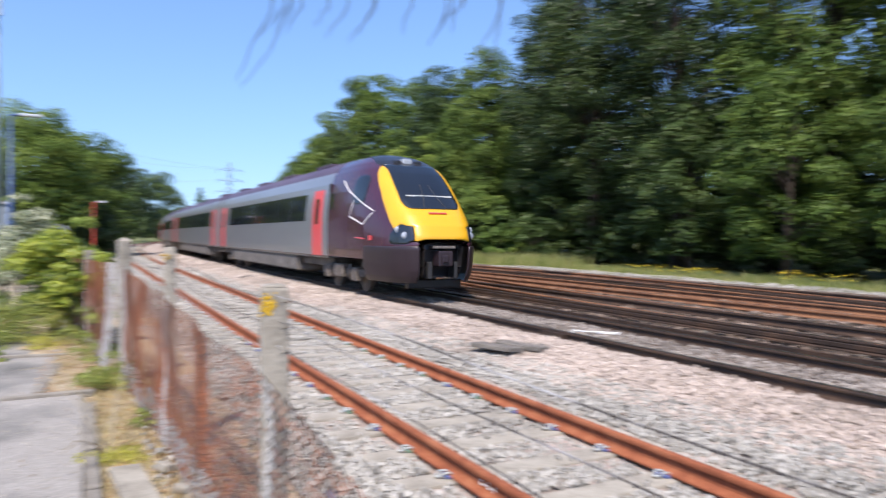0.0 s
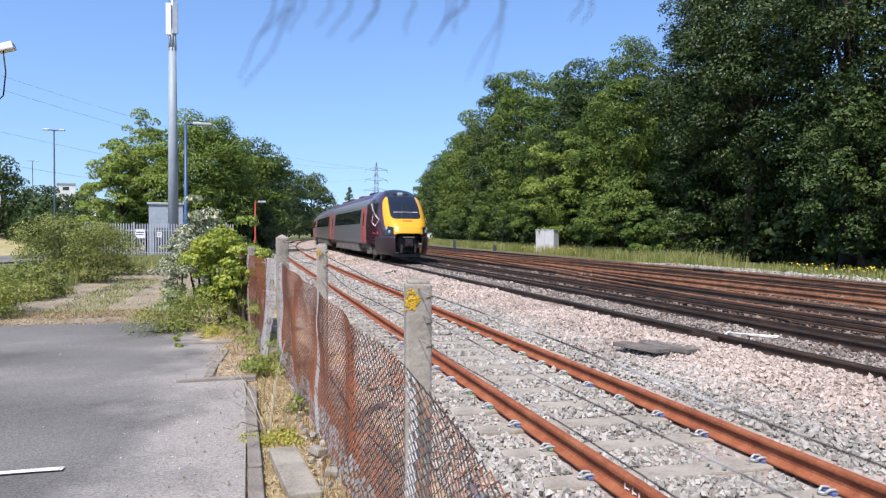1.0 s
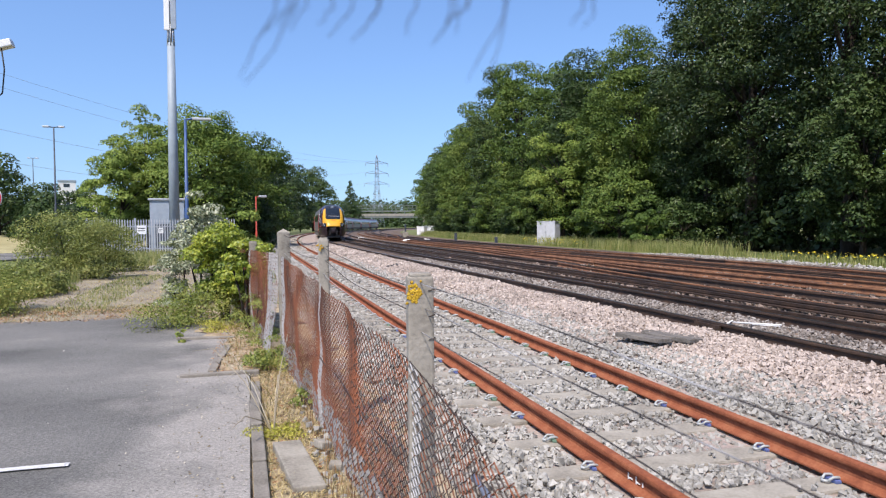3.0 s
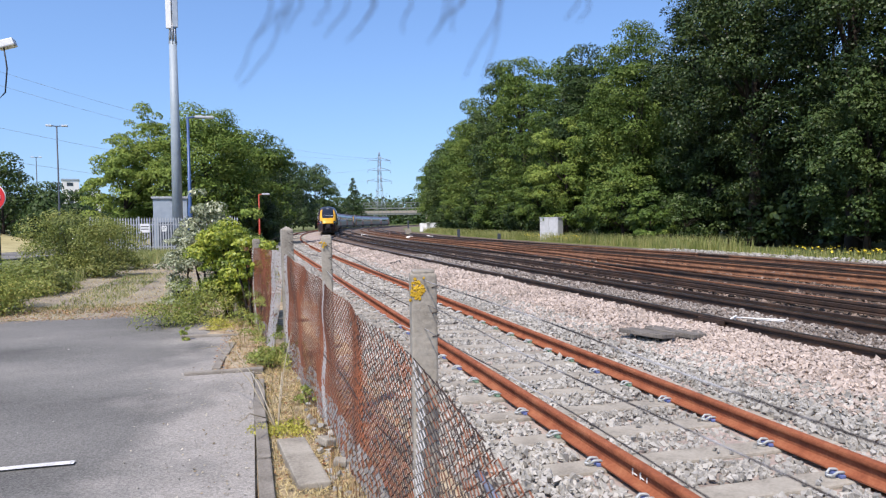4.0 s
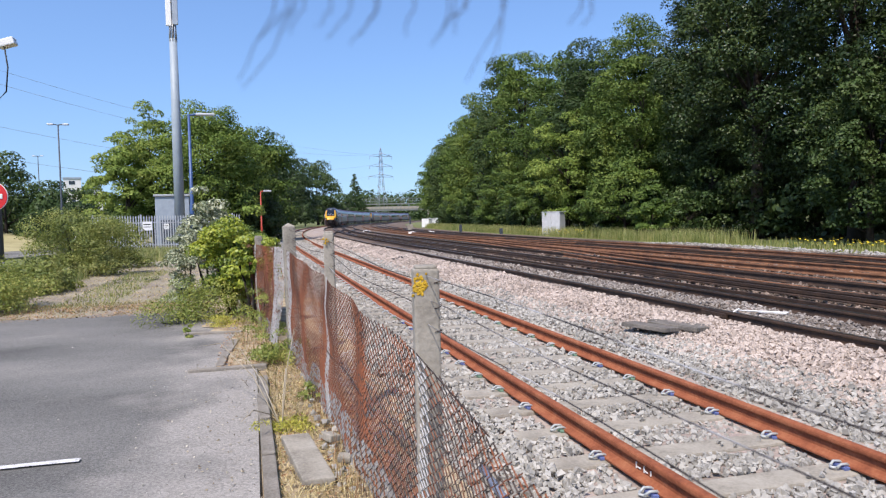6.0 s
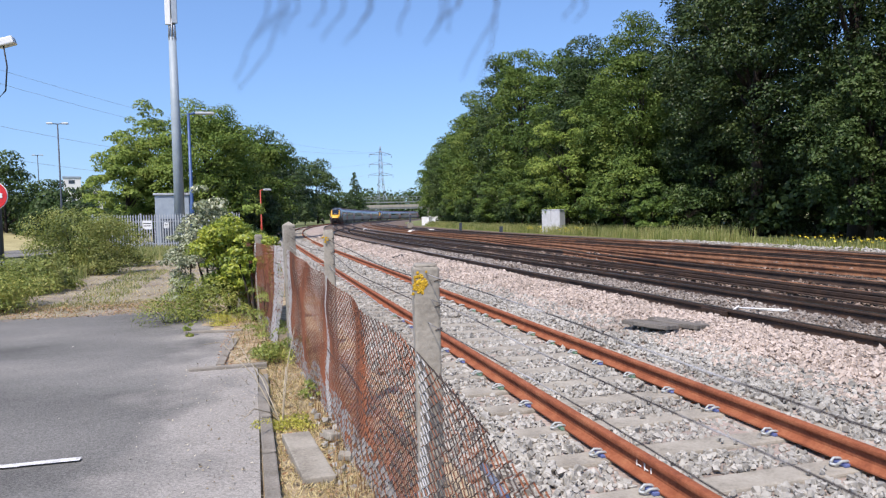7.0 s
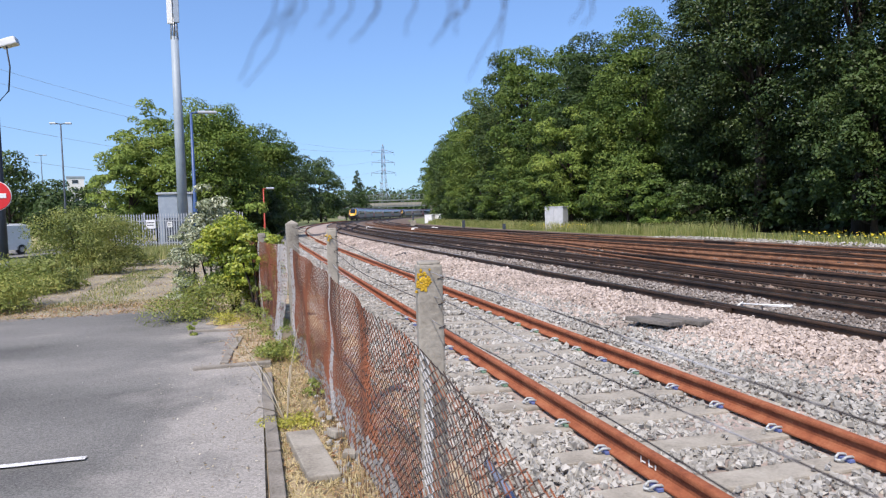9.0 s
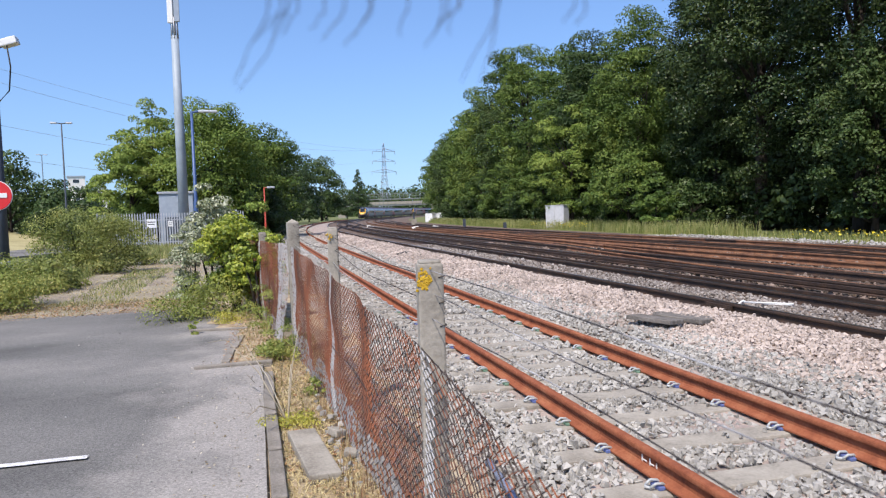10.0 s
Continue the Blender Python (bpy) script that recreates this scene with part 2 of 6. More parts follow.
wire_rust = mat("rusty_wire", [(0.20, 0.064, 0.025), (0.145, 0.051, 0.023), (0.075, 0.032, 0.019)], 1.5, 0.85, 0.1, bump=0, fine=15, spread=0.12)
wire_dark = mat("dark_wire", [(0.035, 0.026, 0.022), (0.075, 0.05, 0.04)], 4, 0.7, 0.4, bump=0)
wire_worn = mat("half_rusted_line_wire", [(0.03, 0.024, 0.022), (0.05, 0.04, 0.035), (0.42, 0.41, 0.40)], 2.2, 0.6, 0.2, bump=0, fine=9, spread=0.1)
# darker copy of the galvanised wire: shade at the mesh foot as colour
wire_zinc_shaded = mat("shaded_zinc_wire", [(0.13, 0.125, 0.118), (0.23, 0.225, 0.215)], 4, 0.7, 0.1, bump=0)
wire_galv = mat("dull_galvanised_wire", [(0.25, 0.245, 0.235), (0.40, 0.39, 0.375)], 4, 0.6, 0.2, bump=0)


# ---- building helpers ----
def mesh_of(verts, faces, name="mesh"):
    me = bpy.data.meshes.new(name)
    me.from_pydata([tuple(v) for v in verts], [], faces)
    me.update()
    return me


def part(name, shape, material, parent=None, label="", m=None):
    """Links a bmesh or a mesh as one object, under a thing or under a part."""
    if isinstance(shape, bmesh.types.BMesh):
        me = bpy.data.meshes.new(name)
        shape.to_mesh(me)
        shape.free()
    else:
        me = shape
    if material and not me.materials:
        me.materials.append(material)
    ob = new(name, me)
    if parent:
        ob.parent = parent
    if m is not None:
        ob.matrix_basis = m
    if label:
        tagged(ob, label)
    return ob


def thing(name, label, category, m=None, group="", kind=""):
    ob = new(name)
    ob.empty_display_size = 0.2
    if m is not None:
        ob.matrix_basis = m
    return tagged(ob, label, category, group, kind)


def box(bm, x0, y0, z0, x1, y1, z1, bevel=0.0):
    r = bmesh.ops.create_cube(bm, size=1.0)
    for v in r["verts"]:
        v.co = Vector((x0 + (v.co.x + 0.5) * (x1 - x0), y0 + (v.co.y + 0.5) * (y1 - y0), z0 + (v.co.z + 0.5) * (z1 - z0)))
    if bevel:
        es = list({e for v in r["verts"] for e in v.link_edges})
        bmesh.ops.bevel(bm, geom=es, offset=bevel, segments=2, affect="EDGES", profile=0.6)
    return bm


def boxes(*rows, bevel=0.0):
    bm = bmesh.new()
    for r in rows:
        box(bm, *r, bevel=bevel)
    return bm


def tube(bm, pts, radii, sides=8, cap=True):
    """A round bar through the points."""
    rings = []
    pts = [Vector(p) for p in pts]
    if not hasattr(radii, "__len__"):
        radii = [radii] * len(pts)
    radii = [float(r) for r in radii]
    for i, p in enumerate(pts):
        d = (pts[min(i + 1, len(pts) - 1)] - pts[max(i - 1, 0)]).normalized()
        a = d.cross(Vector((0, 0, 1)) if abs(d.z) < 0.9 else Vector((1, 0, 0))).normalized()
        b = d.cross(a)
        rings.append([bm.verts.new(p + radii[i] * (math.cos(2 * math.pi * k / sides) * a + math.sin(2 * math.pi * k / sides) * b)) for k in range(sides)])
    for r0, r1 in zip(rings, rings[1:]):
        for k in range(sides):
            bm.faces.new((r0[k], r0[(k + 1) % sides], r1[(k + 1) % sides], r1[k])).smooth = True
    if cap:
        bm.faces.new(rings[0][::-1])
        bm.faces.new(rings[-1])
    return bm


def sweep(profile, path, closed=True):
    """A profile of (side, up) carried along a path of (place, sideways way)."""
    verts, faces, n = [], [], len(profile)
    for p, side in path:
        for o, z in profile:
            verts.append((p[0] + side[0] * o, p[1] + side[1] * o, p[2] + z))
    for i in range(len(path) - 1):
        for k in range(n if closed else n - 1):
            a, b = i * n + k, i * n + (k + 1) % n
            faces.append((a, b, b + n, a + n))
    if closed:
        faces += [tuple(range(n))[::-1], tuple((len(path) - 1) * n + k for k in range(n))]
    return mesh_of(verts, faces)


# ---- the line of the railway ----
BEND, RADIUS, MAIN = 37.5, 718.0, 7.6
LIFT = 0.132  # the running lines stand this much higher than the siding


def along(s, o=0.0, z=0.0):
    """The place at s metres along the line and o to its right, and the way to the right there."""
    if s <= BEND:
        return (MAIN + o, s, z), (1.0, 0.0)
    a = (s - BEND) / RADIUS
    c, n = math.cos(a), math.sin(a)
    return (MAIN + RADIUS * (1 - c) + o * c, BEND + RADIUS * n - o * n, z), (c, -n)


def run(s0, s1, offset, z, step=5.0):
    """A path along the line; offset: metres, or a function of s."""
    n = max(2, int((s1 - s0) / step) + 1)
    f = offset if callable(offset) else (lambda s: offset)
    return [along(s, f(s), z) for s in np.linspace(s0, s1, n)]


def ease(s, s0, s1, a, b):
    k = min(1, max(0, (s - s0) / (s1 - s0)))
    return a + (b - a) * k * k * (3 - 2 * k)


# ---- ground ----
def sheet(x0, y0, x1, y1, z, nx, ny, bumps=0.0, size=1.0):
    vs = []
    for j in range(ny + 1):
        for i in range(nx + 1):
            x, y = x0 + (x1 - x0) * i / nx, y0 + (y1 - y0) * j / ny
            vs.append((x, y, z + (bumps * noise.noise((x / size, y / size, z)) if bumps else 0)))
    w = nx + 1
    return mesh_of(vs, [(j * w + i, j * w + i + 1, (j + 1) * w + i + 1, (j + 1) * w + i) for j in range(ny) for i in range(nx)])


tagged(part("ground", sheet(-2500, -2500, 2500, 2500, -0.16, 10, 10), grass_ground), "dry grassy open ground reaching the horizon", "ground", kind="structure")
SIDING = 3.25


def siding_at(s):
    return SIDING - MAIN


def ballast_bed():
    vs, fs = [], []
    offs = [-6.9, -6.5, -5.9, -4.8, -3.8, -2.95, -2.3, -1.7, -1.25, -0.7]
    svals = list(np.arange(-25, 38, 1.0)) + list(np.arange(38, 420, 4.0))
    for s in svals:
        for k, o in enumerate(offs):
            up = (-0.10, -0.09, -0.092, -0.094, -0.094, -0.07, 0.0, 0.085, 0.10, 0.075)[k]
            p, _ = along(s, o, up + 0.015 * noise.noise((o * 1.1, s * 0.9, 0)))
            vs.append(p)
    n = len(offs)
    for j in range(len(svals) - 1):
        for i in range(n - 1):
            fs.append((j * n + i, j * n + i + 1, (j + 1) * n + i + 1, (j + 1) * n + i))
    tagged(part("ballast_bed", mesh_of(vs, fs), ballast), "pinkish grey crushed stone ballast beside the siding", "ballast", kind="structure")
    vs, fs = [], []
    offs = [-0.7, 0.5, 2, 3.4, 5, 7, 9, 11, 12.6, 14.2, 15.6, 16.2]
    for s in svals:
        for k, o in enumerate(offs):
            up = 0.075 if k < 2 else 0.05 if k < 9 else (0.02, -0.06, -0.14)[k - 9]
            vs.append(along(s, o, up + 0.015 * noise.noise((o * 0.8, s * 0.7, 3)))[0])
    n = len(offs)
    for j in range(len(svals) - 1):
        for i in range(n - 1):
            fs.append((j * n + i, j * n + i + 1, (j + 1) * n + i + 1, (j + 1) * n + i))
    tagged(part("main_line_bed", mesh_of(vs, fs), dirty_ballast), "oil-darkened brown ballast under the running lines", "ballast", kind="structure")


ballast_bed()
def ragged(me, axis, edge, reach, amount, size=2.0):
    """Frays one edge of a sheet."""
    for v in me.vertices:
        k = max(0.0, 1 - abs(v.co[axis] - edge) / reach)
        q = v.co[1 - axis] * size
        v.co[axis] += k * amount * (noise.noise((q, edge, 1.0)) + 0.5 * noise.noise((q * 3.1, edge, 4.0)) + 0.3 * noise.noise((q * 9.0, v.co[axis] * 4, 2.0)))
    return me


tagged(part("car_park", ragged(sheet(-40, -25, -0.02, 14.5, 0.0, 160, 80, 0.003, 3.0), 1, 14.5, 0.4, 0.22), asphalt), "worn grey asphalt car park with pale patches", "asphalt", kind="structure")
tagged(part("verge", sheet(-0.9, -20, 1.3, 60, -0.035, 16, 200, 0.03, 0.5), soil), "dry soil and litter strip along the fence", "soil", kind="structure")
tagged(part("dirt_path", sheet(-7.6, 14.3, -0.8, 50, -0.03, 24, 90, 0.05, 1.2), track_path), "sun-dried gravel path with thin grass", "path", kind="structure")
ROAD_AT, ROAD_WAY = Vector((-14.6, 49.5, 0)), Vector((0.456, 0.885, 0)).normalized()
road_side = Vector((ROAD_WAY.y, -ROAD_WAY.x, 0))
tagged(part("side_road", sweep([(-5.2, 0.0), (3.2, 0.0), (3.2, -0.1), (-5.2, -0.1)], [(tuple(ROAD_AT + ROAD_WAY * u + Vector((0, 0, -0.06))), (road_side.x, road_side.y)) for u in (-38, -20, 0, 22)]), asphalt),
       "grey tarmac side road beyond the bushes", "road", kind="structure")


def bank():
    """The dry grass bank that rises beyond the side road."""
    vs, fs, n = [], [], 24
    for j in range(7):
        for i in range(n + 1):
            p = ROAD_AT + ROAD_WAY * (-60 + 100 * i / n) - road_side * (5.4 + 5.0 * j)
            vs.append((p.x, p.y, (-0.1, 0.35, 0.9, 1.2, 1.3, 1.2, -0.2)[j] + 0.12 * noise.noise((p.x / 4, p.y / 4, 0))))
    w = n + 1
    fs = [(j * w + i, (j + 1) * w + i, (j + 1) * w + i + 1, j * w + i + 1) for j in range(6) for i in range(n)]
    tagged(part("grass_bank", mesh_of(vs, fs), dry_bank), "sun-bleached dry grass bank beyond the road", "ground", kind="structure")


bank()


# ---- tracks ----
HALF = [(0.070, 0.0), (0.070, 0.013), (0.030, 0.030), (0.014, 0.046), (0.010, 0.108), (0.035, 0.117), (0.0365, 0.132), (0.034, 0.146), (0.028, 0.154), (0.018, 0.158)]
RAIL = HALF + [(-x, z) for x, z in HALF[::-1]]
CROWN = [(-0.026, 0.1585), (0.026, 0.1585), (0.027, 0.1615), (-0.027, 0.1615)]
THIRD = [(-0.055, 0.0), (0.055, 0.0), (0.055, 0.02), (0.03, 0.04), (0.04, 0.06), (0.04, 0.115), (-0.04, 0.115), (-0.04, 0.06), (-0.03, 0.04), (-0.055, 0.02)]
FOOT = -0.052
MAIN_FOOT = FOOT + LIFT


def sleeper_mesh(half, w, top, deep):
    bm = bmesh.new()
    box(bm, -half, -w / 2, top - deep, half, w / 2, top, 0.018)
    me = bpy.data.meshes.new("sleeper")
    bm.to_mesh(me)
    bm.free()
    return me


def clip_mesh():
    bm = bmesh.new()
    for dy in (-0.028, 0.028):
        tube(bm, [(-0.06, dy, 0.012), (-0.03, dy * 1.2, 0.04), (0.02, dy * 1.3, 0.045), (0.055, dy, 0.022)], 0.010, 6)
    tube(bm, [(0.055, -0.028, 0.022), (0.075, 0, 0.020), (0.055, 0.028, 0.022)], 0.010, 6)
    me = bpy.data.meshes.new("clip")
    bm.to_mesh(me)
    bm.free()
    return me


def siding():
    tr = thing("siding_track", "rusty orange siding track on pale concrete sleepers", "railway track")
    for side, g in (("near", -0.7525), ("far", 0.7525)):
        part("rail", sweep(RAIL, run(-14, 230, lambda s, g=g: siding_at(s) + g, FOOT, 3.0)), rust, tr, "orange rusted steel rail")
    for y0, z0, y1, z1 in ((4.02, 0.055, 4.028, 0.09), (4.06, 0.06, 4.10, 0.067), (4.10, 0.05, 4.108, 0.10), (4.15, 0.06, 4.19, 0.067), (4.20, 0.05, 4.207, 0.095)):
        part("paint_mark", boxes((2.478, y0, FOOT + z0, 2.4845, y1, FOOT + z1)), white_paint, tr, "white scrawled paint mark on the rail web")
    sm = sleeper_mesh(1.25, 0.25, -0.062, 0.16)
    sm.materials.append(concrete)
    cm = clip_mesh()
    cm.materials.append(clip_steel)
    pad = bmesh.new()
    box(pad, -0.022, -0.055, 0.0, 0.022, 0.055, 0.022, 0.004)
    pm = bpy.data.meshes.new("pad")
    pad.to_mesh(pm)
    pad.free()
    pm_green = pm.copy()
    pm.materials.append(mat("blue_nylon", [(0.07, 0.10, 0.26), (0.12, 0.16, 0.34)], 6, 0.6, bump=0))
    pm_green.materials.append(mat("green_nylon", [(0.10, 0.19, 0.13), (0.17, 0.28, 0.20)], 6, 0.6, bump=0))
    s = 3.9 - 0.705 * 22
    while s < 118:
        p, r = along(s, siding_at(s))
        rz = -math.degrees(math.asin(r[1])) * -1
        sl = part("sleeper", sm, None, tr, m=pose(p[0] + random.uniform(-0.015, 0.015), p[1], random.uniform(-0.006, 0.004), 0, 0, rz + random.uniform(-0.8, 0.8)))
        if 2.0 < s < 24:
            for g in (-0.7525, 0.7525):
                for d, a in ((-0.105, 180), (0.105, 0)):
                    part("rail_clip", cm, None, sl, m=pose(g + d, 0, -0.062, 0, 0, a))
                    if s < 13:
                        part("rail_insulator", pm_green if random.random() < 0.6 else pm, None, sl, m=pose(g + d * 0.86, 0.0, -0.060, 0, 0, 0))
        s += 0.705


siding()


def boxes_mesh(*size):
    bm = bmesh.new()
    box(bm, *size)
    me = bpy.data.meshes.new("pot")
    bm.to_mesh(me)
    bm.free()
    me.materials.append(concrete)
    return me


def main_track(o, rails=old_rail, crown=True, third=0, s0=-25, s1=430):
    tr = thing("running_line", "dark worn main line track with brown rails", "railway track", group="running lines")
    for g in (-0.7525, 0.7525):
        r = part("rail", sweep(RAIL, run(s0, s1, o + g, MAIN_FOOT, 4.0)), rails, tr)
        if crown:
            part("running_surface", sweep(CROWN, run(s0, s1, o + g, MAIN_FOOT, 4.0)), steel, r, "polished steel rail top")
    if third:
        c = part("conductor_rail", sweep(THIRD, run(s0, s1, o + third * 1.17, MAIN_FOOT + 0.04, 4.0)), old_rail, tr, "dark heavy conductor rail")
        pot = boxes_mesh(-0.06, -0.06, 0.03, 0.06, 0.06, MAIN_FOOT + 0.041)
        for s in np.arange(-8, 90, 2.8):
            p, _ = along(s, o + third * 1.17)
            part("insulator", pot, None, c, m=pose(p[0], p[1], 0))
    sm = sleeper_mesh(1.28, 0.25, -0.058, 0.12)
    sm.materials.append(dark_sleeper)
    s = -4.0
    while s < 62:
        p, r = along(s, o)
        part("sleeper", sm, None, tr, m=pose(p[0], p[1], LIFT + random.uniform(-0.006, 0.004), 0, 0, math.degrees(math.asin(r[1])) + random.uniform(-0.6, 0.6)))
        s += 0.7
    return tr


LINES = (0.0, 3.4, 6.85, 10.2)
main_track(0.0, old_rail, True, 1)
main_track(3.4, old_rail, True, -1)
main_track(6.85, brown_rust, False, 1)
main_track(10.2, old_rail, True, -1)


def crossover(a, b, s0, s1, material):
    tr = thing("crossover", "rust-brown crossover rails slanting between two lines", "railway track", group="crossovers")
    for g in (-0.7525, 0.7525):
        part("rail", sweep(RAIL, run(s0, s1, lambda s, g=g: ease(s, s0, s1, a, b) + g, MAIN_FOOT + 0.001, 2.0)), material, tr)
    for g in (-0.66, 0.66):
        part("check_rail", sweep(RAIL, run(s0 + (s1 - s0) * 0.45, s0 + (s1 - s0) * 0.62, lambda s, g=g: ease(s, s0, s1, a, b) + g, MAIN_FOOT, 2.0)), material, tr)


crossover(3.4, 6.85, 6, 48, brown_rust)
crossover(6.85, 10.2, -10, 24, brown_rust)
crossover(10.2, 6.85, 26, 62, brown_rust)
crossover(0.0, 3.4, 66, 112, old_rail)
crossover(3.4, 0.0, 120, 165, old_rail)
crossover(6.85, 10.2, 70, 110, brown_rust)


# ---- the train ----
CAR, PITCH = 23.2, 23.75
# half of the body's outline: half width, height over the rail
OUTLINE = [(1.20, 0.42), (1.30, 0.55), (1.345, 0.85), (1.365, 1.15), (1.365, 1.6), (1.36, 2.0), (1.335, 2.35), (1.29, 2.7), (1.225, 3.0),
           (1.13, 3.25), (0.98, 3.46), (0.78, 3.62), (0.52, 3.71), (0.26, 3.755), (0.0, 3.77)]
RT = 0.1095 + LIFT  # rail top


def outline_x(z):
    for (x0, z0), (x1, z1) in zip(OUTLINE, OUTLINE[1:]):
        if z0 <= z <= z1:
            return x0 + (x1 - x0) * (z - z0) / (z1 - z0)
    return OUTLINE[0][0] if z < OUTLINE[0][1] else 0.0


def side_panel(side, y0, y1, z0, z1, proud, steps=6, inset=0.0):
    """A thin panel that follows the body side."""
    vs, fs = [], []
    n = steps + 1
    for y in (y0, y1):
        for k in range(n):
            z = z0 + (z1 - z0) * k / steps
            x = outline_x(z)
            vs += [(side * (x + proud), y, z), (side * (x - 0.03), y, z)]
    m = 2 * n
    for k in range(steps):
        a, b = 2 * k, 2 * k + 2
        fs += [(a, b, b + m, a + m), (a + 1, a + m + 1, b + m + 1, b + 1)]
        fs += [(a, a + 1, b + 1, b), (a + m, b + m, b + m + 1, a + m + 1)]
    fs += [(0, m, m + 1, 1), (m - 2, m - 1, 2 * m - 1, 2 * m - 2)]
    me = mesh_of(vs, fs)
    bm = bmesh.new()
    bm.from_mesh(me)
    bmesh.ops.recalc_face_normals(bm, faces=bm.faces)
    return bm


def shell(y0, y1, z0, z1, proud=0.0, caps=True):
    """The body between two heights over a length, both sides and the roof between."""
    pts = [(x, z) for x, z in OUTLINE if z0 < z < z1]
    half = [(outline_x(z0), z0)] + pts + ([(outline_x(z1), z1)] if z1 < 3.77 else [(0.0, 3.77)])
    ring = [(x + (proud if x > 0.01 else 0), z + (proud if x < 0.6 else 0)) for x, z in half]
    full = ring + [(-x, z) for x, z in ring[::-1] if x > 0.001]
    vs = [(x, y, z) for y in (y0, y1) for x, z in full]
    n = len(full)
    fs = [(k, (k + 1) % n, (k + 1) % n + n, k + n) for k in range(n)]
    if caps:
        fs += [tuple(range(n))[::-1], tuple(n + k for k in range(n))]
    bm = bmesh.new()
    bm.from_mesh(mesh_of(vs, fs))
    bmesh.ops.recalc_face_normals(bm, faces=bm.faces)
    return bm


NOSE = 4.8  # length of the moulded nose


def nose_front(z):
    """How far behind the tip the nose begins at a height."""
    pts = [(0.42, 0.16), (0.7, 0.04), (1.2, 0.0), (1.5, 0.06), (1.75, 0.18), (2.0, 0.40), (2.4, 0.82), (2.8, 1.26), (3.1, 1.63), (3.3, 1.95), (3.5, 2.4), (3.65, 2.85), (3.74, 3.3), (3.78, 3.6)]
    for (z0, d0), (z1, d1) in zip(pts, pts[1:]):
        if z <= z1:
            k = max(0, (z - z0) / (z1 - z0))
            return d0 + (d1 - d0) * k
    return 3.2


POWER = 4.2


def nose_half(d, z):
    """Half the nose's width at a distance behind the tip and a height."""
    d0 = nose_front(z)
    k = min(1.0, max(0.0, (NOSE - d) / (NOSE - d0)))
    return outline_x(min(z, 3.765)) * (1 - k ** POWER) ** (1 / POWER) * nose_lean(d, z)


def nose_lean(d, z):
    return 1 - (0.115 + 0.04 * max(0.0, z - 1.9)) * max(0.0, 1 - d / 2.0)


def nose_point(a, z, hw):
    """a from -1 (one flank) over 0 (the middle of the face) to 1 (the other flank)."""
    d0 = nose_front(z)
    t = abs(a) * math.pi / 2
    n = 2 / POWER
    x = math.copysign(hw * abs(math.sin(t)) ** n, a)
    d = NOSE - (NOSE - d0) * abs(math.cos(t)) ** n
    return (x * nose_lean(d, z), d, z)


def face_depth(x, z):
    """How far behind the tip the surface is at x across the face."""
    lo, hi = nose_front(z), NOSE
    for _ in range(30):
        mid = (lo + hi) / 2
        lo, hi = (mid, hi) if nose_half(mid, z) < abs(x) else (lo, mid)
    return lo


def nose_class(x, d, z):
    ax = abs(x)
    if 2.16 < z < 3.34:
        edge = 0.77 - 0.07 * (z - 2.16) / 1.2
        corner = max(0.0, 2.30 - z) * 0.7
        if ax < edge - corner and d < 2.5:
            return "windscreen"
    if z >= 3.34 and d < 3.9 and ax < 0.84 - 0.2 * max(0, d - 2.2):
        return "dome"
    if 1.32 < z < 1.88 and ax > 0.70 and d < 0.80 and z < 1.93 - 0.9 * max(0, d - 0.40) and z > 1.32 + 0.6 * max(0, 0.88 - ax) and z < 1.74 + 0.6 * max(0.0, ax - 0.82):
        return "headlamp"
    if z < 1.44 - 0.22 * max(0, ax - 0.45) and ax < 0.62 and d < 0.5:
        return "recess"
    if 1.9 < d < 2.9 and 2.3 < z < 3.1 and ((d - 2.45) / 0.40) ** 4 + ((z - 2.70) / 0.38) ** 4 < 1:
        return "cab_window"
    if 1.38 < z < 3.60:
        back = 0.66 + 0.88 * max(0.0, z - 1.62)
        if d < back and (z > 1.42 or ax < 0.80):
            return "yellow"
    if d > 1.9 and z < 0.92:
        return "open"
    if z < 1.27 and d < 1.9:
        return "bumper"
    return "shell"


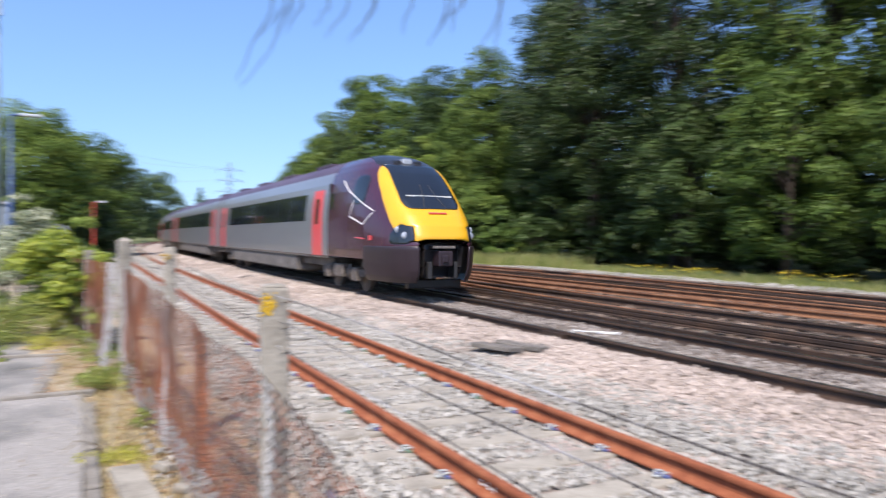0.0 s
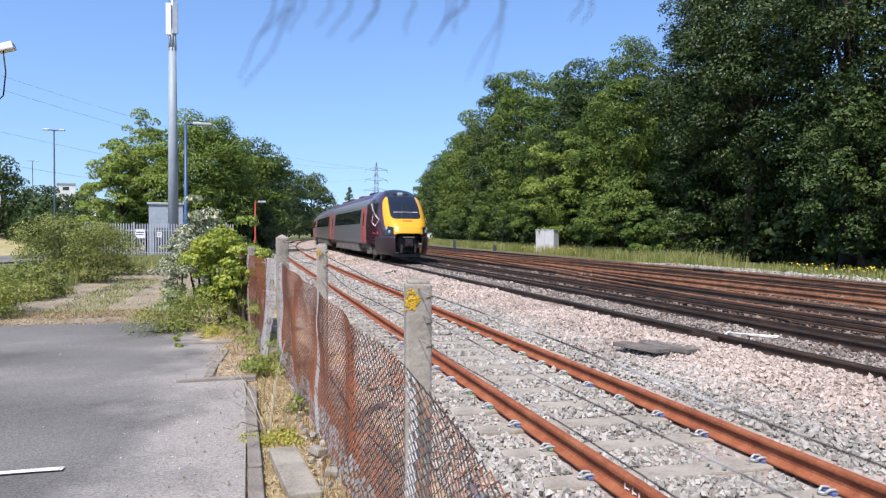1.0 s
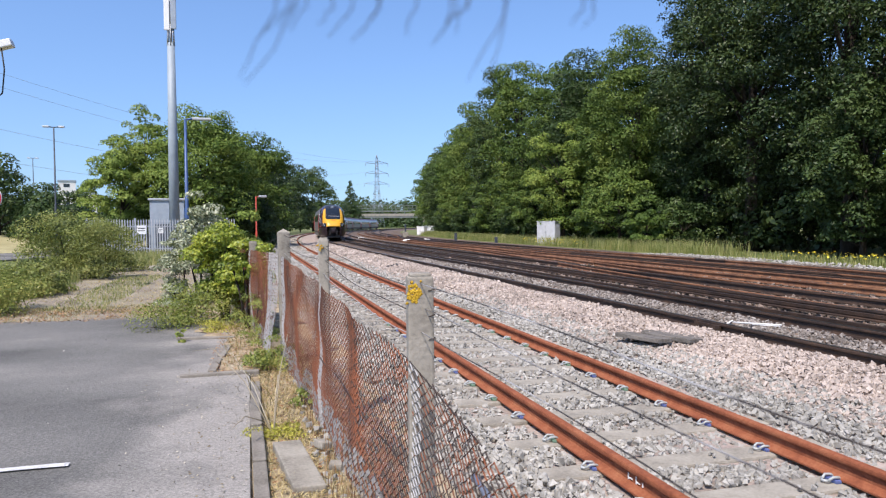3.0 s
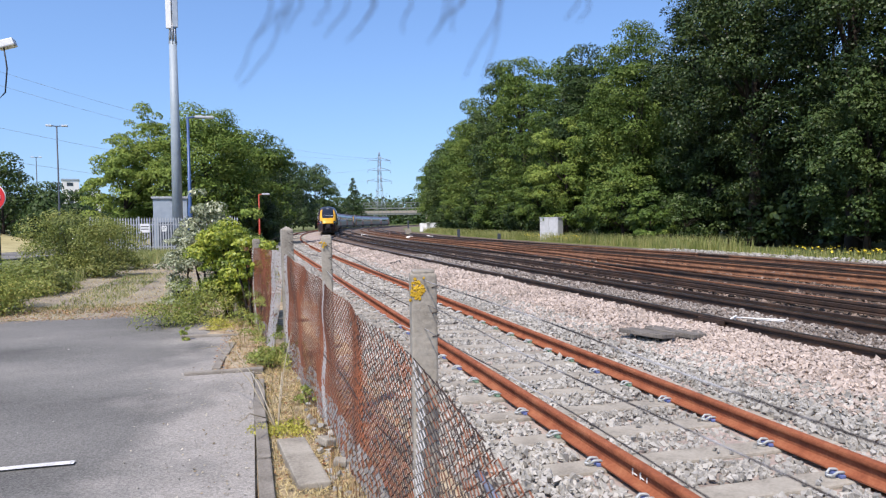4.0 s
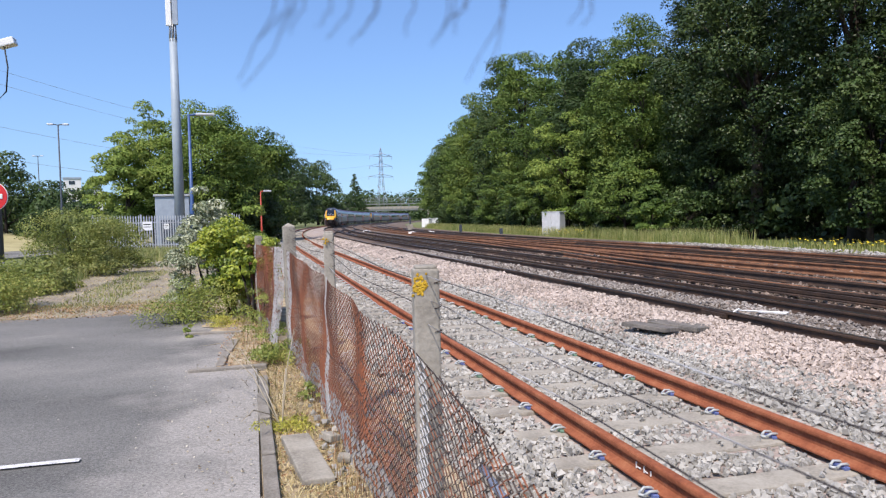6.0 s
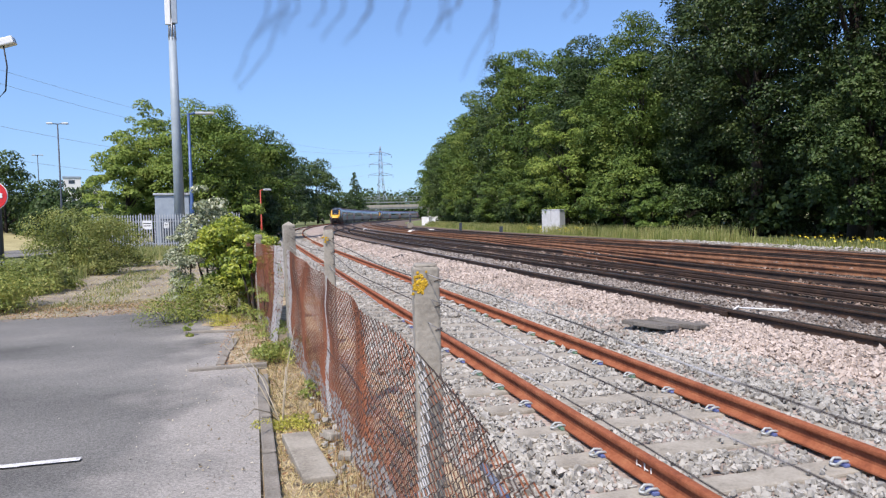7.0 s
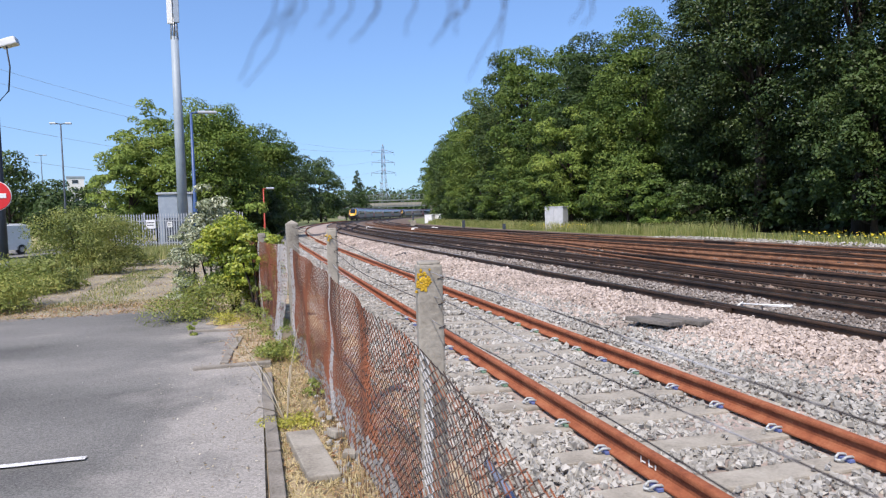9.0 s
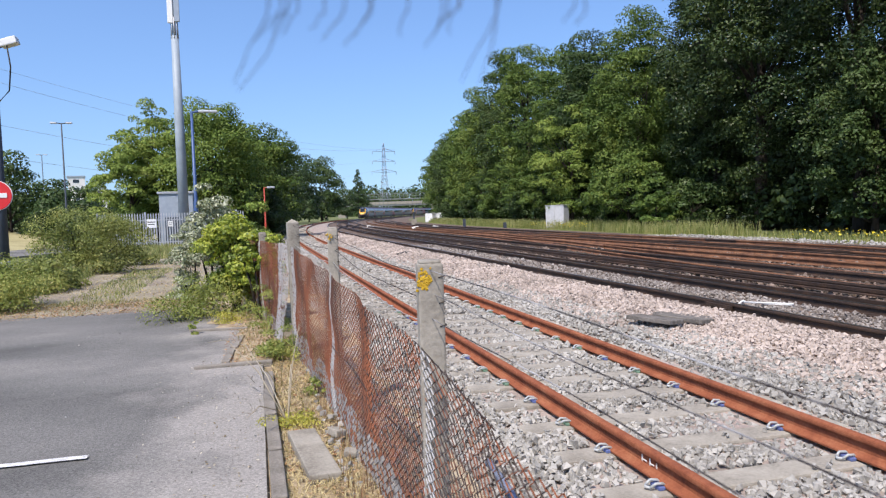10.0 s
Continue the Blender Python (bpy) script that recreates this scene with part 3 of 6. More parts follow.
def nose(car):
    fine = np.linspace(0, 1, 3000)
    P = np.array([nose_point(a, 1.8, 1.36)[:2] for a in fine])
    arc = np.concatenate([[0], np.cumsum(np.linalg.norm(np.diff(P, axis=0), axis=1))])
    half = np.interp(np.linspace(0, arc[-1], 116), arc, fine)
    avals = [-v for v in half[:0:-1]] + list(half)
    zs = np.concatenate([np.linspace(0.42, 3.2, 100), np.linspace(3.222, 3.765, 22)])
    grid = [[nose_point(a, z, outline_x(z)) for a in avals] for z in zs]
    groups = {}
    for j in range(len(zs) - 1):
        for i in range(len(avals) - 1):
            q = (grid[j][i], grid[j][i + 1], grid[j + 1][i + 1], grid[j + 1][i])
            c = [sum(p[k] for p in q) / 4 for k in range(3)]
            kind = nose_class(*c)
            if kind == "open":
                continue
            if kind in ("headlamp", "cab_window", "bumper"):
                kind += "+" if c[0] > 0 else "-"
            groups.setdefault(kind, []).append(q)
    look_up = {"windscreen": ("windscreen", glass_dark, 0.014, "large dark raked windscreen"), "dome": ("roof_dome", black_paint, 0.004, "black cab roof"),
               "headlamp": ("headlight", glass_dark, 0.012, "dark glazed headlight cluster"), "cab_window": ("cab_side_window", glass_dark, 0.01, "dark oval cab window"),
               "recess": ("coupler_recess", black_paint, -0.30, "black coupler recess"), "yellow": ("warning_panel", train_yellow, 0.006, "bright yellow end panel"),
               "bumper": ("bumper", bumper_paint, 0.05, "dark bumper skirt"), "shell": ("cab_shell", maroon, 0.0, "glossy maroon cab")}
    for kind, quads in groups.items():
        name, material, proud, label = look_up[kind.rstrip("+-")]
        bm = bmesh.new()
        seen = {}
        for q in quads:
            vs = []
            for p in q:
                k = (round(p[0], 4), round(p[1], 4), round(p[2], 4))
                if k not in seen:
                    seen[k] = bm.verts.new(p)
                if seen[k] not in vs:
                    vs.append(seen[k])
            if len(vs) >= 3:
                try:
                    bm.faces.new(vs).smooth = True
                except ValueError:
                    pass
        # round off the stepped rim
        rim = [v for v in bm.verts if v.is_boundary]
        for _ in range(9):
            new_at = {}
            for v in rim:
                near = [e.other_vert(v).co for e in v.link_edges if e.is_boundary]
                if len(near) == 2 and 0.45 < v.co.z < 3.6 and v.co.y < NOSE - 0.05:
                    new_at[v] = (v.co * 2 + near[0] + near[1]) / 4
            for v, c in new_at.items():
                v.co = c
        bm.normal_update()
        if sum(f.normal.y for f in bm.faces) > 0 and "window" not in kind:
            bmesh.ops.reverse_faces(bm, faces=bm.faces)
        elif kind == "cab_window+" and sum(f.normal.x for f in bm.faces) < 0 or kind == "cab_window-" and sum(f.normal.x for f in bm.faces) > 0:
            bmesh.ops.reverse_faces(bm, faces=bm.faces)
        bm.normal_update()
        for v, c in [(v, v.co + v.normal * proud) for v in bm.verts]:
            v.co = c
        if proud:
            r = bmesh.ops.extrude_edge_only(bm, edges=[e for e in bm.edges if e.is_boundary])
            for g in r["geom"]:
                if isinstance(g, bmesh.types.BMVert):
                    g.co += Vector((-math.copysign(0.03, g.co.x) if "cab" in kind else 0, 0.06 if proud > 0 else -0.25, 0))
        part(name, bm, material, car, label, m=pose(0, -CAR / 2, 0))
    f = -CAR / 2
    for sx in (-1, 1):
        for ax, z, r in ((0.88, 1.52, 0.095), (0.98, 1.66, 0.085)):
            bm = bmesh.new()
            bmesh.ops.create_uvsphere(bm, u_segments=14, v_segments=8, radius=r, matrix=Matrix.Translation((sx * ax, f + face_depth(ax, z) + 0.02, z)) @ Matrix.Diagonal((1, 0.55, 1, 1)))
            part("lamp", bm, lens_glass, car, "round silver lamp")
    part("coupler", boxes((-0.19, f - 0.02, 0.80, 0.19, f + 0.5, 1.16), (-0.10, f - 0.06, 0.88, 0.06, f, 1.06), bevel=0.03), bumper_paint, car, "dark automatic coupler")
    for x in (-0.34, 0.34):
        part("coupler_hose", boxes((x - 0.05, f + 0.12, 0.5, x + 0.05, f + 0.5, 0.9), bevel=0.02), black_rubber, car)
    part("coupler_plate", boxes((-0.27, f + 0.01, 1.22, 0.27, f + 0.4, 1.28), bevel=0.01), dirty_skirt, car)
    part("obstacle_deflector", boxes((-0.72, f + 0.55, 0.25, 0.72, f + 0.75, 0.46), bevel=0.03), black_paint, car)
    for x in (-0.3, 0.32):
        bm = bmesh.new()
        tube(bm, [(x * q, f + nose_front(z) - 0.012, z) for q, z in ((1, 2.17), (0.6, 2.45), (0.35, 2.80))], 0.014, 5)
        part("wiper", bm, black_rubber, car)
    part("sun_blind", boxes((-0.62, f + nose_front(2.5) - 0.024, 2.485, 0.62, f + nose_front(2.5) + 0.02, 2.515)), white_paint, car)
    part("lifting_handle", boxes((-0.24, f + nose_front(2.06) - 0.05, 2.045, 0.24, f + nose_front(2.06) + 0.02, 2.085), bevel=0.012), train_red, car, "orange-red grab handle under the windscreen")
    part("horn_cover", boxes((-0.14, f + nose_front(3.46) - 0.10, 3.37, 0.14, f + nose_front(3.46) + 0.2, 3.55), bevel=0.05), galv, car)
    for x in (-0.30, 0.30):
        part("marker_lamp", boxes((x - 0.09, f + nose_front(3.44) - 0.08, 3.35, x + 0.09, f + nose_front(3.44) + 0.2, 3.50), bevel=0.04), black_paint, car, "black lamp housing over the windscreen")
    for side in (-1, 1):
        for row in (((3.75, 3.02), (3.2, 2.72), (2.2, 2.36), (1.55, 2.12), (2.05, 1.80), (2.95, 2.02), (2.75, 2.44)), ((2.5, 1.46), (1.95, 1.44))):
            bm = bmesh.new()
            pts = []
            for (d0, z0), (d1, z1) in zip(row, row[1:]):
                for q in np.linspace(0, 1, 8):
                    d, z = d0 + (d1 - d0) * q, z0 + (z1 - z0) * q
                    pts.append((side * (nose_half(d, z) + 0.004), f + d, z))
            pts = [p for k, p in enumerate(pts) if k == 0 or p != pts[k - 1]]
            tube(bm, pts, 0.016, 5)
            part("line_mark", bm, white_paint if len(row) > 3 else train_red, car, "thin painted outline mark")
        part("red_mark", boxes((side * (nose_half(1.65, 1.45) + 0.004) - 0.01, f + 1.55, 1.40, side * (nose_half(1.65, 1.45) + 0.004) + 0.01, f + 1.8, 1.52)), train_red, car, "small red emblem")


def wheel_mesh():
    bm = bmesh.new()
    prof = [(0.0, 0.07), (0.16, 0.07), (0.34, 0.05), (0.42, 0.065), (0.42, -0.055), (0.45, -0.065), (0.45, -0.085), (0.0, -0.07)]
    n = 28
    rings = [[bm.verts.new((w, r * math.cos(2 * math.pi * k / n), r * math.sin(2 * math.pi * k / n))) for k in range(n)] for r, w in prof[1:-1]]
    for a, b in zip(rings, rings[1:]):
        for k in range(n):
            bm.faces.new((a[k], a[(k + 1) % n], b[(k + 1) % n], b[k]))
    bm.faces.new(rings[0])
    bm.faces.new(rings[-1][::-1])
    bmesh.ops.recalc_face_normals(bm, faces=bm.faces)
    me = bpy.data.meshes.new("wheel")
    bm.to_mesh(me)
    bm.free()
    me.materials.append(under_dirt)
    return me


WHEEL = wheel_mesh()


def bogie(car, y):
    b = part("bogie", boxes((-1.12, y - 1.75, 0.42, -0.98, y + 1.75, 0.62), (0.98, y - 1.75, 0.42, 1.12, y + 1.75, 0.62), (-1.0, y - 0.25, 0.4, 1.0, y + 0.25, 0.65),
                            (-1.2, y - 1.35, 0.3, -0.98, y - 0.95, 0.66), (-1.2, y + 0.95, 0.3, -0.98, y + 1.35, 0.66), (0.98, y - 1.35, 0.3, 1.2, y - 0.95, 0.66),
                            (0.98, y + 0.95, 0.3, 1.2, y + 1.35, 0.66), (-1.24, y - 0.35, 0.36, -0.98, y + 0.35, 0.72), (0.98, y - 0.35, 0.36, 1.24, y + 0.35, 0.72), bevel=0.03), under_dirt, car, "grimy bogie frame")
    for dy in (-1.15, 1.15):
        for x in (-0.76, 0.76):
            part("wheel", WHEEL, None, b, m=pose(x, y + dy, 0.452, 0, 0, 0 if x < 0 else 180))
    for dy in (-0.72, 0.72):
        for x in (-1.1, 1.1):
            bm = bmesh.new()
            tube(bm, [(x, y + dy, 0.34), (x, y + dy, 0.74)], 0.085, 10)
            part("spring", bm, under_dirt, b)


def carriage(lead):
    """One carriage: its origin on the rail tops under its middle; the cab, where it has one, looks to -y."""
    car = thing("train_carriage", "silver diesel train carriage with red doors and " + ("maroon and yellow cab" if lead else "dark window band"), "train", group="train carriages")
    f = -CAR / 2 + (NOSE if lead else 0.0)
    e = CAR / 2
    ring = shell(f, e, 0.86, 3.36)
    part("body", ring, silver, car, "silver painted body side")
    part("roof", shell(f, e, 3.33, 3.77, 0.006), roof_purple, car, "dull purple roof")
    part("skirt", boxes((-1.30, f + 3.4, 0.36, 1.30, e - 3.6, 0.88), bevel=0.04), dirty_skirt, car, "grimy grey skirt")
    part("underframe", boxes((-1.1, f + 0.1, 0.6, 1.1, e - 0.05, 0.9), (-0.9, f + 4, 0.28, 0.9, e - 4.2, 0.5), bevel=0.03), under_dirt, car)
    for side in (-1, 1):
        k = 0
        y = f + (2.3 if lead else 2.0)
        while y + 1.9 < e - 2.0:
            part("window", side_panel(side, y, y + 1.86, 1.97, 2.80, 0.006), glass_dark, car)
            y += 1.9
            k += 1
        for y0 in ((f + 0.55) if lead else (f + 0.5), e - 1.75):
            d = part("door", side_panel(side, y0, y0 + 0.95, 0.92, 2.86, 0.014), train_red, car, "coral red plug door")
            part("door_window", side_panel(side, y0 + 0.32, y0 + 0.64, 1.85, 2.6, 0.02), glass_dark, d)
        part("sill_line", side_panel(side, f, e, 0.87, 0.93, 0.005, 1), under_dirt, car)
    b0 = -CAR / 2 + (4.2 if lead else 3.6)
    bogie(car, b0)
    bogie(car, e - 3.6)
    gw = boxes((-1.0, e - 0.02, 1.0, 1.0, e + 0.27, 3.3), bevel=0.06)
    part("gangway", gw, black_rubber, car, "black rubber gangway")
    for y in np.linspace(f + 2, e - 3, 4):
        part("roof_unit", boxes((-0.6, y, 3.70, 0.6, y + 1.6, 3.80), bevel=0.02), roof_purple, car)
    if lead:
        part("cab_wall", boxes((-1.3, f - 0.05, 0.9, 1.3, f + 0.02, 3.0)), black_paint, car)
        nose(car)
        for side in (-1, 1):
            dd = part("cab_door", side_panel(side, f - 0.62, f - 0.02, 1.0, 2.85, 0.005), maroon, car, "maroon cab door")
            part("door_window", side_panel(side, f - 0.5, f - 0.14, 2.25, 2.7, 0.012), glass_dark, dd)
    return car


# two sets coupled nose to nose: five carriages and four
CABS = {0: 0, 4: 180, 5: 0, 8: 180}
carriages = [carriage(k in CABS) for k in range(9)]


def train_at(t):
    """How far along the line the cab's tip is."""
    return TRAIN0 + TRAIN1 * t + TRAIN2 * t * t


TRAIN0, TRAIN1, TRAIN2 = 14.6, 18.1, 0.335


# ---- plants ----
def leaf_mesh(points, normals, size, rng, narrow=0.6):
    """A folded diamond at each point, turned about its normal at random."""
    n = len(points)
    nrm = normals + rng.normal(0, 0.42, (n, 3))
    nrm /= np.linalg.norm(nrm, axis=1)[:, None] + 1e-9
    ref = rng.normal(0, 1, (n, 3))
    a = np.cross(nrm, ref)
    a /= np.linalg.norm(a, axis=1)[:, None] + 1e-9
    b = np.cross(nrm, a)
    L = (size * rng.uniform(0.6, 1.35, n))[:, None]
    v = np.stack([points - a * L * 0.5, points + b * L * narrow * 0.5 - nrm * L * 0.12, points + a * L * 0.5, points - b * L * narrow * 0.5 - nrm * L * 0.12], 1).reshape(-1, 3)
    me = bpy.data.meshes.new("leaves")
    me.vertices.add(4 * n)
    me.vertices.foreach_set("co", v.astype(np.float32).ravel())
    me.loops.add(4 * n)
    me.loops.foreach_set("vertex_index", np.arange(4 * n, dtype=np.int32))
    me.polygons.add(n)
    me.polygons.foreach_set("loop_start", np.arange(0, 4 * n, 4, dtype=np.int32))
    me.polygons.foreach_set("loop_total", np.full(n, 4, dtype=np.int32))
    me.update(calc_edges=True)
    return me


def crown_points(lobes, count, rng, thick=0.25):
    """Points on the outer skins of a set of lobes (centre, radii)."""
    w = np.array([r[0] * r[2] for _, r in lobes])
    pick = rng.choice(len(lobes), count, p=w / w.sum())
    d = rng.normal(0, 1, (count, 3))
    d /= np.linalg.norm(d, axis=1)[:, None]
    d[:, 2] = np.where(d[:, 2] < -0.35, -d[:, 2], d[:, 2])
    C = np.array([c for c, _ in lobes])[pick]
    R = np.array([r for _, r in lobes])[pick]
    d[:, 2] += 0.12
    k = 1 - thick * rng.random(count) ** 1.5 + 0.10 * rng.normal(0, 1, count) * (rng.random(count) < 0.3)
    return C + d * R * k[:, None], d


def crown_lobes(w, h, base, count, rng, lobe=0.32, depth=None):
    """Lobes spread over an egg-shaped crown of half width w from base to the height h."""
    out = []
    depth = depth or w
    mid, half = (base + h) / 2, (h - base) / 2
    for _ in range(count):
        d = rng.normal(0, 1, 3)
        d /= np.linalg.norm(d)
        k = rng.uniform(0.45, 0.92)
        taper = 1 - 0.25 * max(0, d[2])
        c = np.array([d[0] * w * k * taper, d[1] * depth * k * taper, mid + d[2] * half * k])
        r = w * lobe * rng.uniform(0.65, 1.3)
        out.append((c, np.array([r, r, r * rng.uniform(0.55, 0.85)])))
    return out


def tree(x, y, h, w, base, material, seed, leaves=9000, size=0.3, lobes=46, label="leafy green broadleaf tree in full summer leaf", depth=None, lean=0.0, lobe=0.32):
    rng = np.random.default_rng(seed)
    t = thing("tree", label, "tree", pose(x, y, -0.15, 0, 0, 0), group="trees")
    bm = bmesh.new()
    r0 = 0.013 * h + 0.04
    top = Vector((lean + rng.normal(0, 0.3), rng.normal(0, 0.3), h * 0.72))
    tube(bm, [(0, 0, 0), (0.1 * top.x, 0.1 * top.y, h * 0.08), (0.4 * top.x, 0.4 * top.y, h * 0.35), tuple(top)], [r0 * 1.3, r0, r0 * 0.75, r0 * 0.2], 9)
    L = crown_lobes(w, h, base, lobes, rng, lobe, depth)
    for c, r in L[:12]:
        z0 = max(base * 0.7, min(c[2] * 0.6, h * 0.5))
        k = z0 / (h * 0.72)
        tube(bm, [(top.x * k, top.y * k, z0), (c[0] * 0.5 + top.x * 0.3, c[1] * 0.5, (z0 + c[2]) / 2 + 0.2), tuple(c)], [r0 * 0.45, r0 * 0.28, r0 * 0.08], 6)
    part("trunk", bm, bark, t, "brown trunk and limbs")
    p, nrm = crown_points(L, leaves, rng)
    part("crown", leaf_mesh(p, nrm, size, rng), material, t, "dense crown of leaves")
    return t


def bush(name, label, x, y, w, depth, h, material, seed, leaves=4000, size=0.12, lobes=22, base=0.0, narrow=0.6, stems=True):
    rng = np.random.default_rng(seed)
    t = thing(name, label, "bush", pose(x, y, -0.1))
    L = crown_lobes(w, h, base, lobes, rng, 0.36, depth)
    L = [(np.array([c[0], c[1], max(c[2], r[2] * 0.6)]), r) for c, r in L]
    if base < 0.15:
        L = [(np.array([c[0] * 1.15, c[1] * 1.15, r[2] * 0.5]), r) if k % 3 == 0 else (c, r) for k, (c, r) in enumerate(L)]
    p, nrm = crown_points(L, leaves, rng, 0.4)
    p[:, 2] = np.abs(p[:, 2])
    part("foliage", leaf_mesh(p, nrm, size, rng, narrow), material, t)
    for c, r in L[:7]:
        bm = bmesh.new()
        k = min(1.0, h / 2)
        tube(bm, [(c[0] * 0.2, c[1] * 0.2, 0), (c[0] * 0.6, c[1] * 0.6, c[2] * 0.6), tuple(c)], [0.03 * k, 0.02 * k, 0.008 * k], 5)
        part("stem", bm, bark, t)
    return t


def blades(region, count, h, width, rng, lean=0.35, z=-0.06):
    """Bent grass blades; region gives an (x, y) for each of the random numbers."""
    xy = np.array([region(rng) for _ in range(count)])
    a = rng.uniform(0, 2 * math.pi, count)
    hh = h * rng.uniform(0.4, 1.25, count)
    dx, dy = np.cos(a), np.sin(a)
    l = lean * hh * rng.uniform(0.2, 1.3, count)
    b = np.stack([xy[:, 0], xy[:, 1], np.full(count, z)], 1)
    side = np.stack([-dy, dx, np.zeros(count)], 1) * width
    mid = b + np.stack([dx * l * 0.35, dy * l * 0.35, hh * 0.6], 1)
    tip = b + np.stack([dx * l, dy * l, hh], 1)
    v = np.stack([b - side, b + side, mid + side * 0.7, mid - side * 0.7, tip], 1).reshape(-1, 3)
    k = np.arange(count)[:, None] * 5
    quads = (k + np.array([0, 1, 2, 3])).tolist()
    tris = (k + np.array([3, 2, 4])).tolist()
    return mesh_of(v, quads + tris)


WOOD = "tall dark green woodland tree in full leaf beside the railway"
rng0 = np.random.default_rng(5)
# the wood along the far side: x, y, height, half width
for k, (x, y, h, w) in enumerate(((32, -14, 22, 6), (32.5, -5, 22, 6), (32, 4, 24, 6), (32.5, 13, 24, 6), (33, 22, 26, 6.2), (32, 31, 26, 6.0), (32.5, 39.5, 27, 5.8), (33.5, 45.5, 25, 4.6),
                                  (32.5, 55, 19.6, 5.2), (31.5, 62, 19.4, 5.0), (33, 70, 21.0, 5.4), (32, 79, 23.4, 5.4), (33, 89, 23.6, 5.4), (33.5, 101, 21.0, 5.4), (34.5, 113, 19.5, 5.2),
                                  (36, 127, 17.5, 5.2), (38, 142, 17, 5.4), (42.5, 160, 17, 5.4), (51.5, 180, 16, 5.5), (61, 200, 15, 6))):
    near = 8 < y < 64
    tree(x, y, h, w, 0.2, leaf if y < 30 or (y > 52 and k % 3) else leaf_deep if y < 52 else leaf_dark, 100 + k, 5000 if y < 8 else 62000 if near else 30000,
         0.6 if y < 8 else 0.19 if near else 0.27, 330, WOOD, lobe=0.20)
for k, (x, y, h, w) in enumerate(((41, -14, 22, 7), (41, 0, 24, 7), (41, 14, 25, 7), (41, 28, 26, 7), (41, 42, 22, 7), (41, 56, 18, 7), (42, 70, 18, 7), (43, 86, 19, 7), (46, 104, 18, 7), (50, 124, 16, 7))):
    tree(x, y, h, w, 0.1, leaf_deep, 150 + k, 5000, 0.7, 60, WOOD)
# undergrowth added to fill the wood, its shade put into the leaf colour
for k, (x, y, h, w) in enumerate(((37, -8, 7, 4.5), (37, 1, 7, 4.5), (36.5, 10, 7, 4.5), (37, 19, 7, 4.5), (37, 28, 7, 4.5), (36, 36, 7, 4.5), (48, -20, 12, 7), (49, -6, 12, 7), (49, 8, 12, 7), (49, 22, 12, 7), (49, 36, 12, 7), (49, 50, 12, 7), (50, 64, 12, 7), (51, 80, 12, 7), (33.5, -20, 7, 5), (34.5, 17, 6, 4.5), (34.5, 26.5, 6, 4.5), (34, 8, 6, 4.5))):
    tree(x, y, h, w, 0.0, leaf_deep, 170 + k, 3000, 0.36, 30, "filler undergrowth inside the wood, shade put into its dark leaves")
# far row added to close bright gaps, coloured as dark as a shaded wood
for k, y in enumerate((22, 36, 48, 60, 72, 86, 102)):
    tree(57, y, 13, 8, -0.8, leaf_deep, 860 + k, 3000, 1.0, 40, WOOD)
# lighter trees and shrubs at the wood's edge
for k, (x, y, h, w) in enumerate(((28.2, 59.5, 11.8, 3.9), (27.8, 48.5, 6.2, 2.9), (28.4, 66, 7, 2.8), (27.6, 44.5, 4.2, 2.0), (28.8, 53.5, 5.0, 2.6), (29.4, 74, 8, 3.2), (30, 84, 8, 3.4), (31.5, 96, 8, 3.4), (33, 110, 8, 3.5))):
    tree(x, y, h, w, 0.1, leaf_bright if k == 0 else leaf, 180 + k, 22000 if k == 0 else 11000, 0.19, 90 if k < 2 else 50, "light green young tree at the edge of the wood", lobe=0.22)
# low boughs hanging over the edge of the wood
for k, (x, y, h, w, base) in enumerate(((28.4, 21, 11.5, 3.8, -0.4), (29.2, 27.5, 9.5, 3.0, -0.2), (28.8, 14, 11, 3.8, -0.4))):
    tree(x, y, h, w, base, leaf if k != 1 else leaf_dark, 640 + k, 18000, 0.18, 110, "dark green young sycamore with low hanging boughs", lobe=0.22)
# the dense foot of the wood; the canopy's shade is darker leaf below y 42
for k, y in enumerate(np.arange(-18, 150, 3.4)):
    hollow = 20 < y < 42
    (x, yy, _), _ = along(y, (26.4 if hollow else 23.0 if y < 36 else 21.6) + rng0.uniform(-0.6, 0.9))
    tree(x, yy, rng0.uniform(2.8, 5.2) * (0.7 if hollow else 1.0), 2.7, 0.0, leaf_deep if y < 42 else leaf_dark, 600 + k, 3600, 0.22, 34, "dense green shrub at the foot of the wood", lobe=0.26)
# more filler behind the hollow; the leaf colour carries the shade there
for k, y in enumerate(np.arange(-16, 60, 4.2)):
    tree(34.2 + rng0.uniform(-0.8, 0.8), y, rng0.uniform(3.4, 5.0), 3.4, -0.4, leaf_deep, 800 + k, 1500, 0.42, 18, "added undergrowth with the wood's shade put into its dark leaves")
# the trees beyond the car park
tree(-3.7, 58, 11.6, 5.2, 0.0, leaf_bright, 201, 42000, 0.19, 200, "broad bright green maple behind the palisade fence", lobe=0.21)
tree(-0.2, 66, 10.8, 5.0, -0.5, leaf, 202, 30000, 0.21, 170, lobe=0.22)
tree(-7.6, 59, 11.8, 3.2, -0.4, leaf_bright, 203, 20000, 0.18, 110, lobe=0.22)
tree(-9.3, 57, 9.2, 2.9, -0.6, leaf_bright, 204, 20000, 0.18, 110, lobe=0.22)
# leaf_deep from here on: the shaded side of these trees put into colour
tree(-0.8, 82, 9.8, 4.6, -0.5, leaf_deep, 205, 16000, 0.27, 90, lobe=0.22)
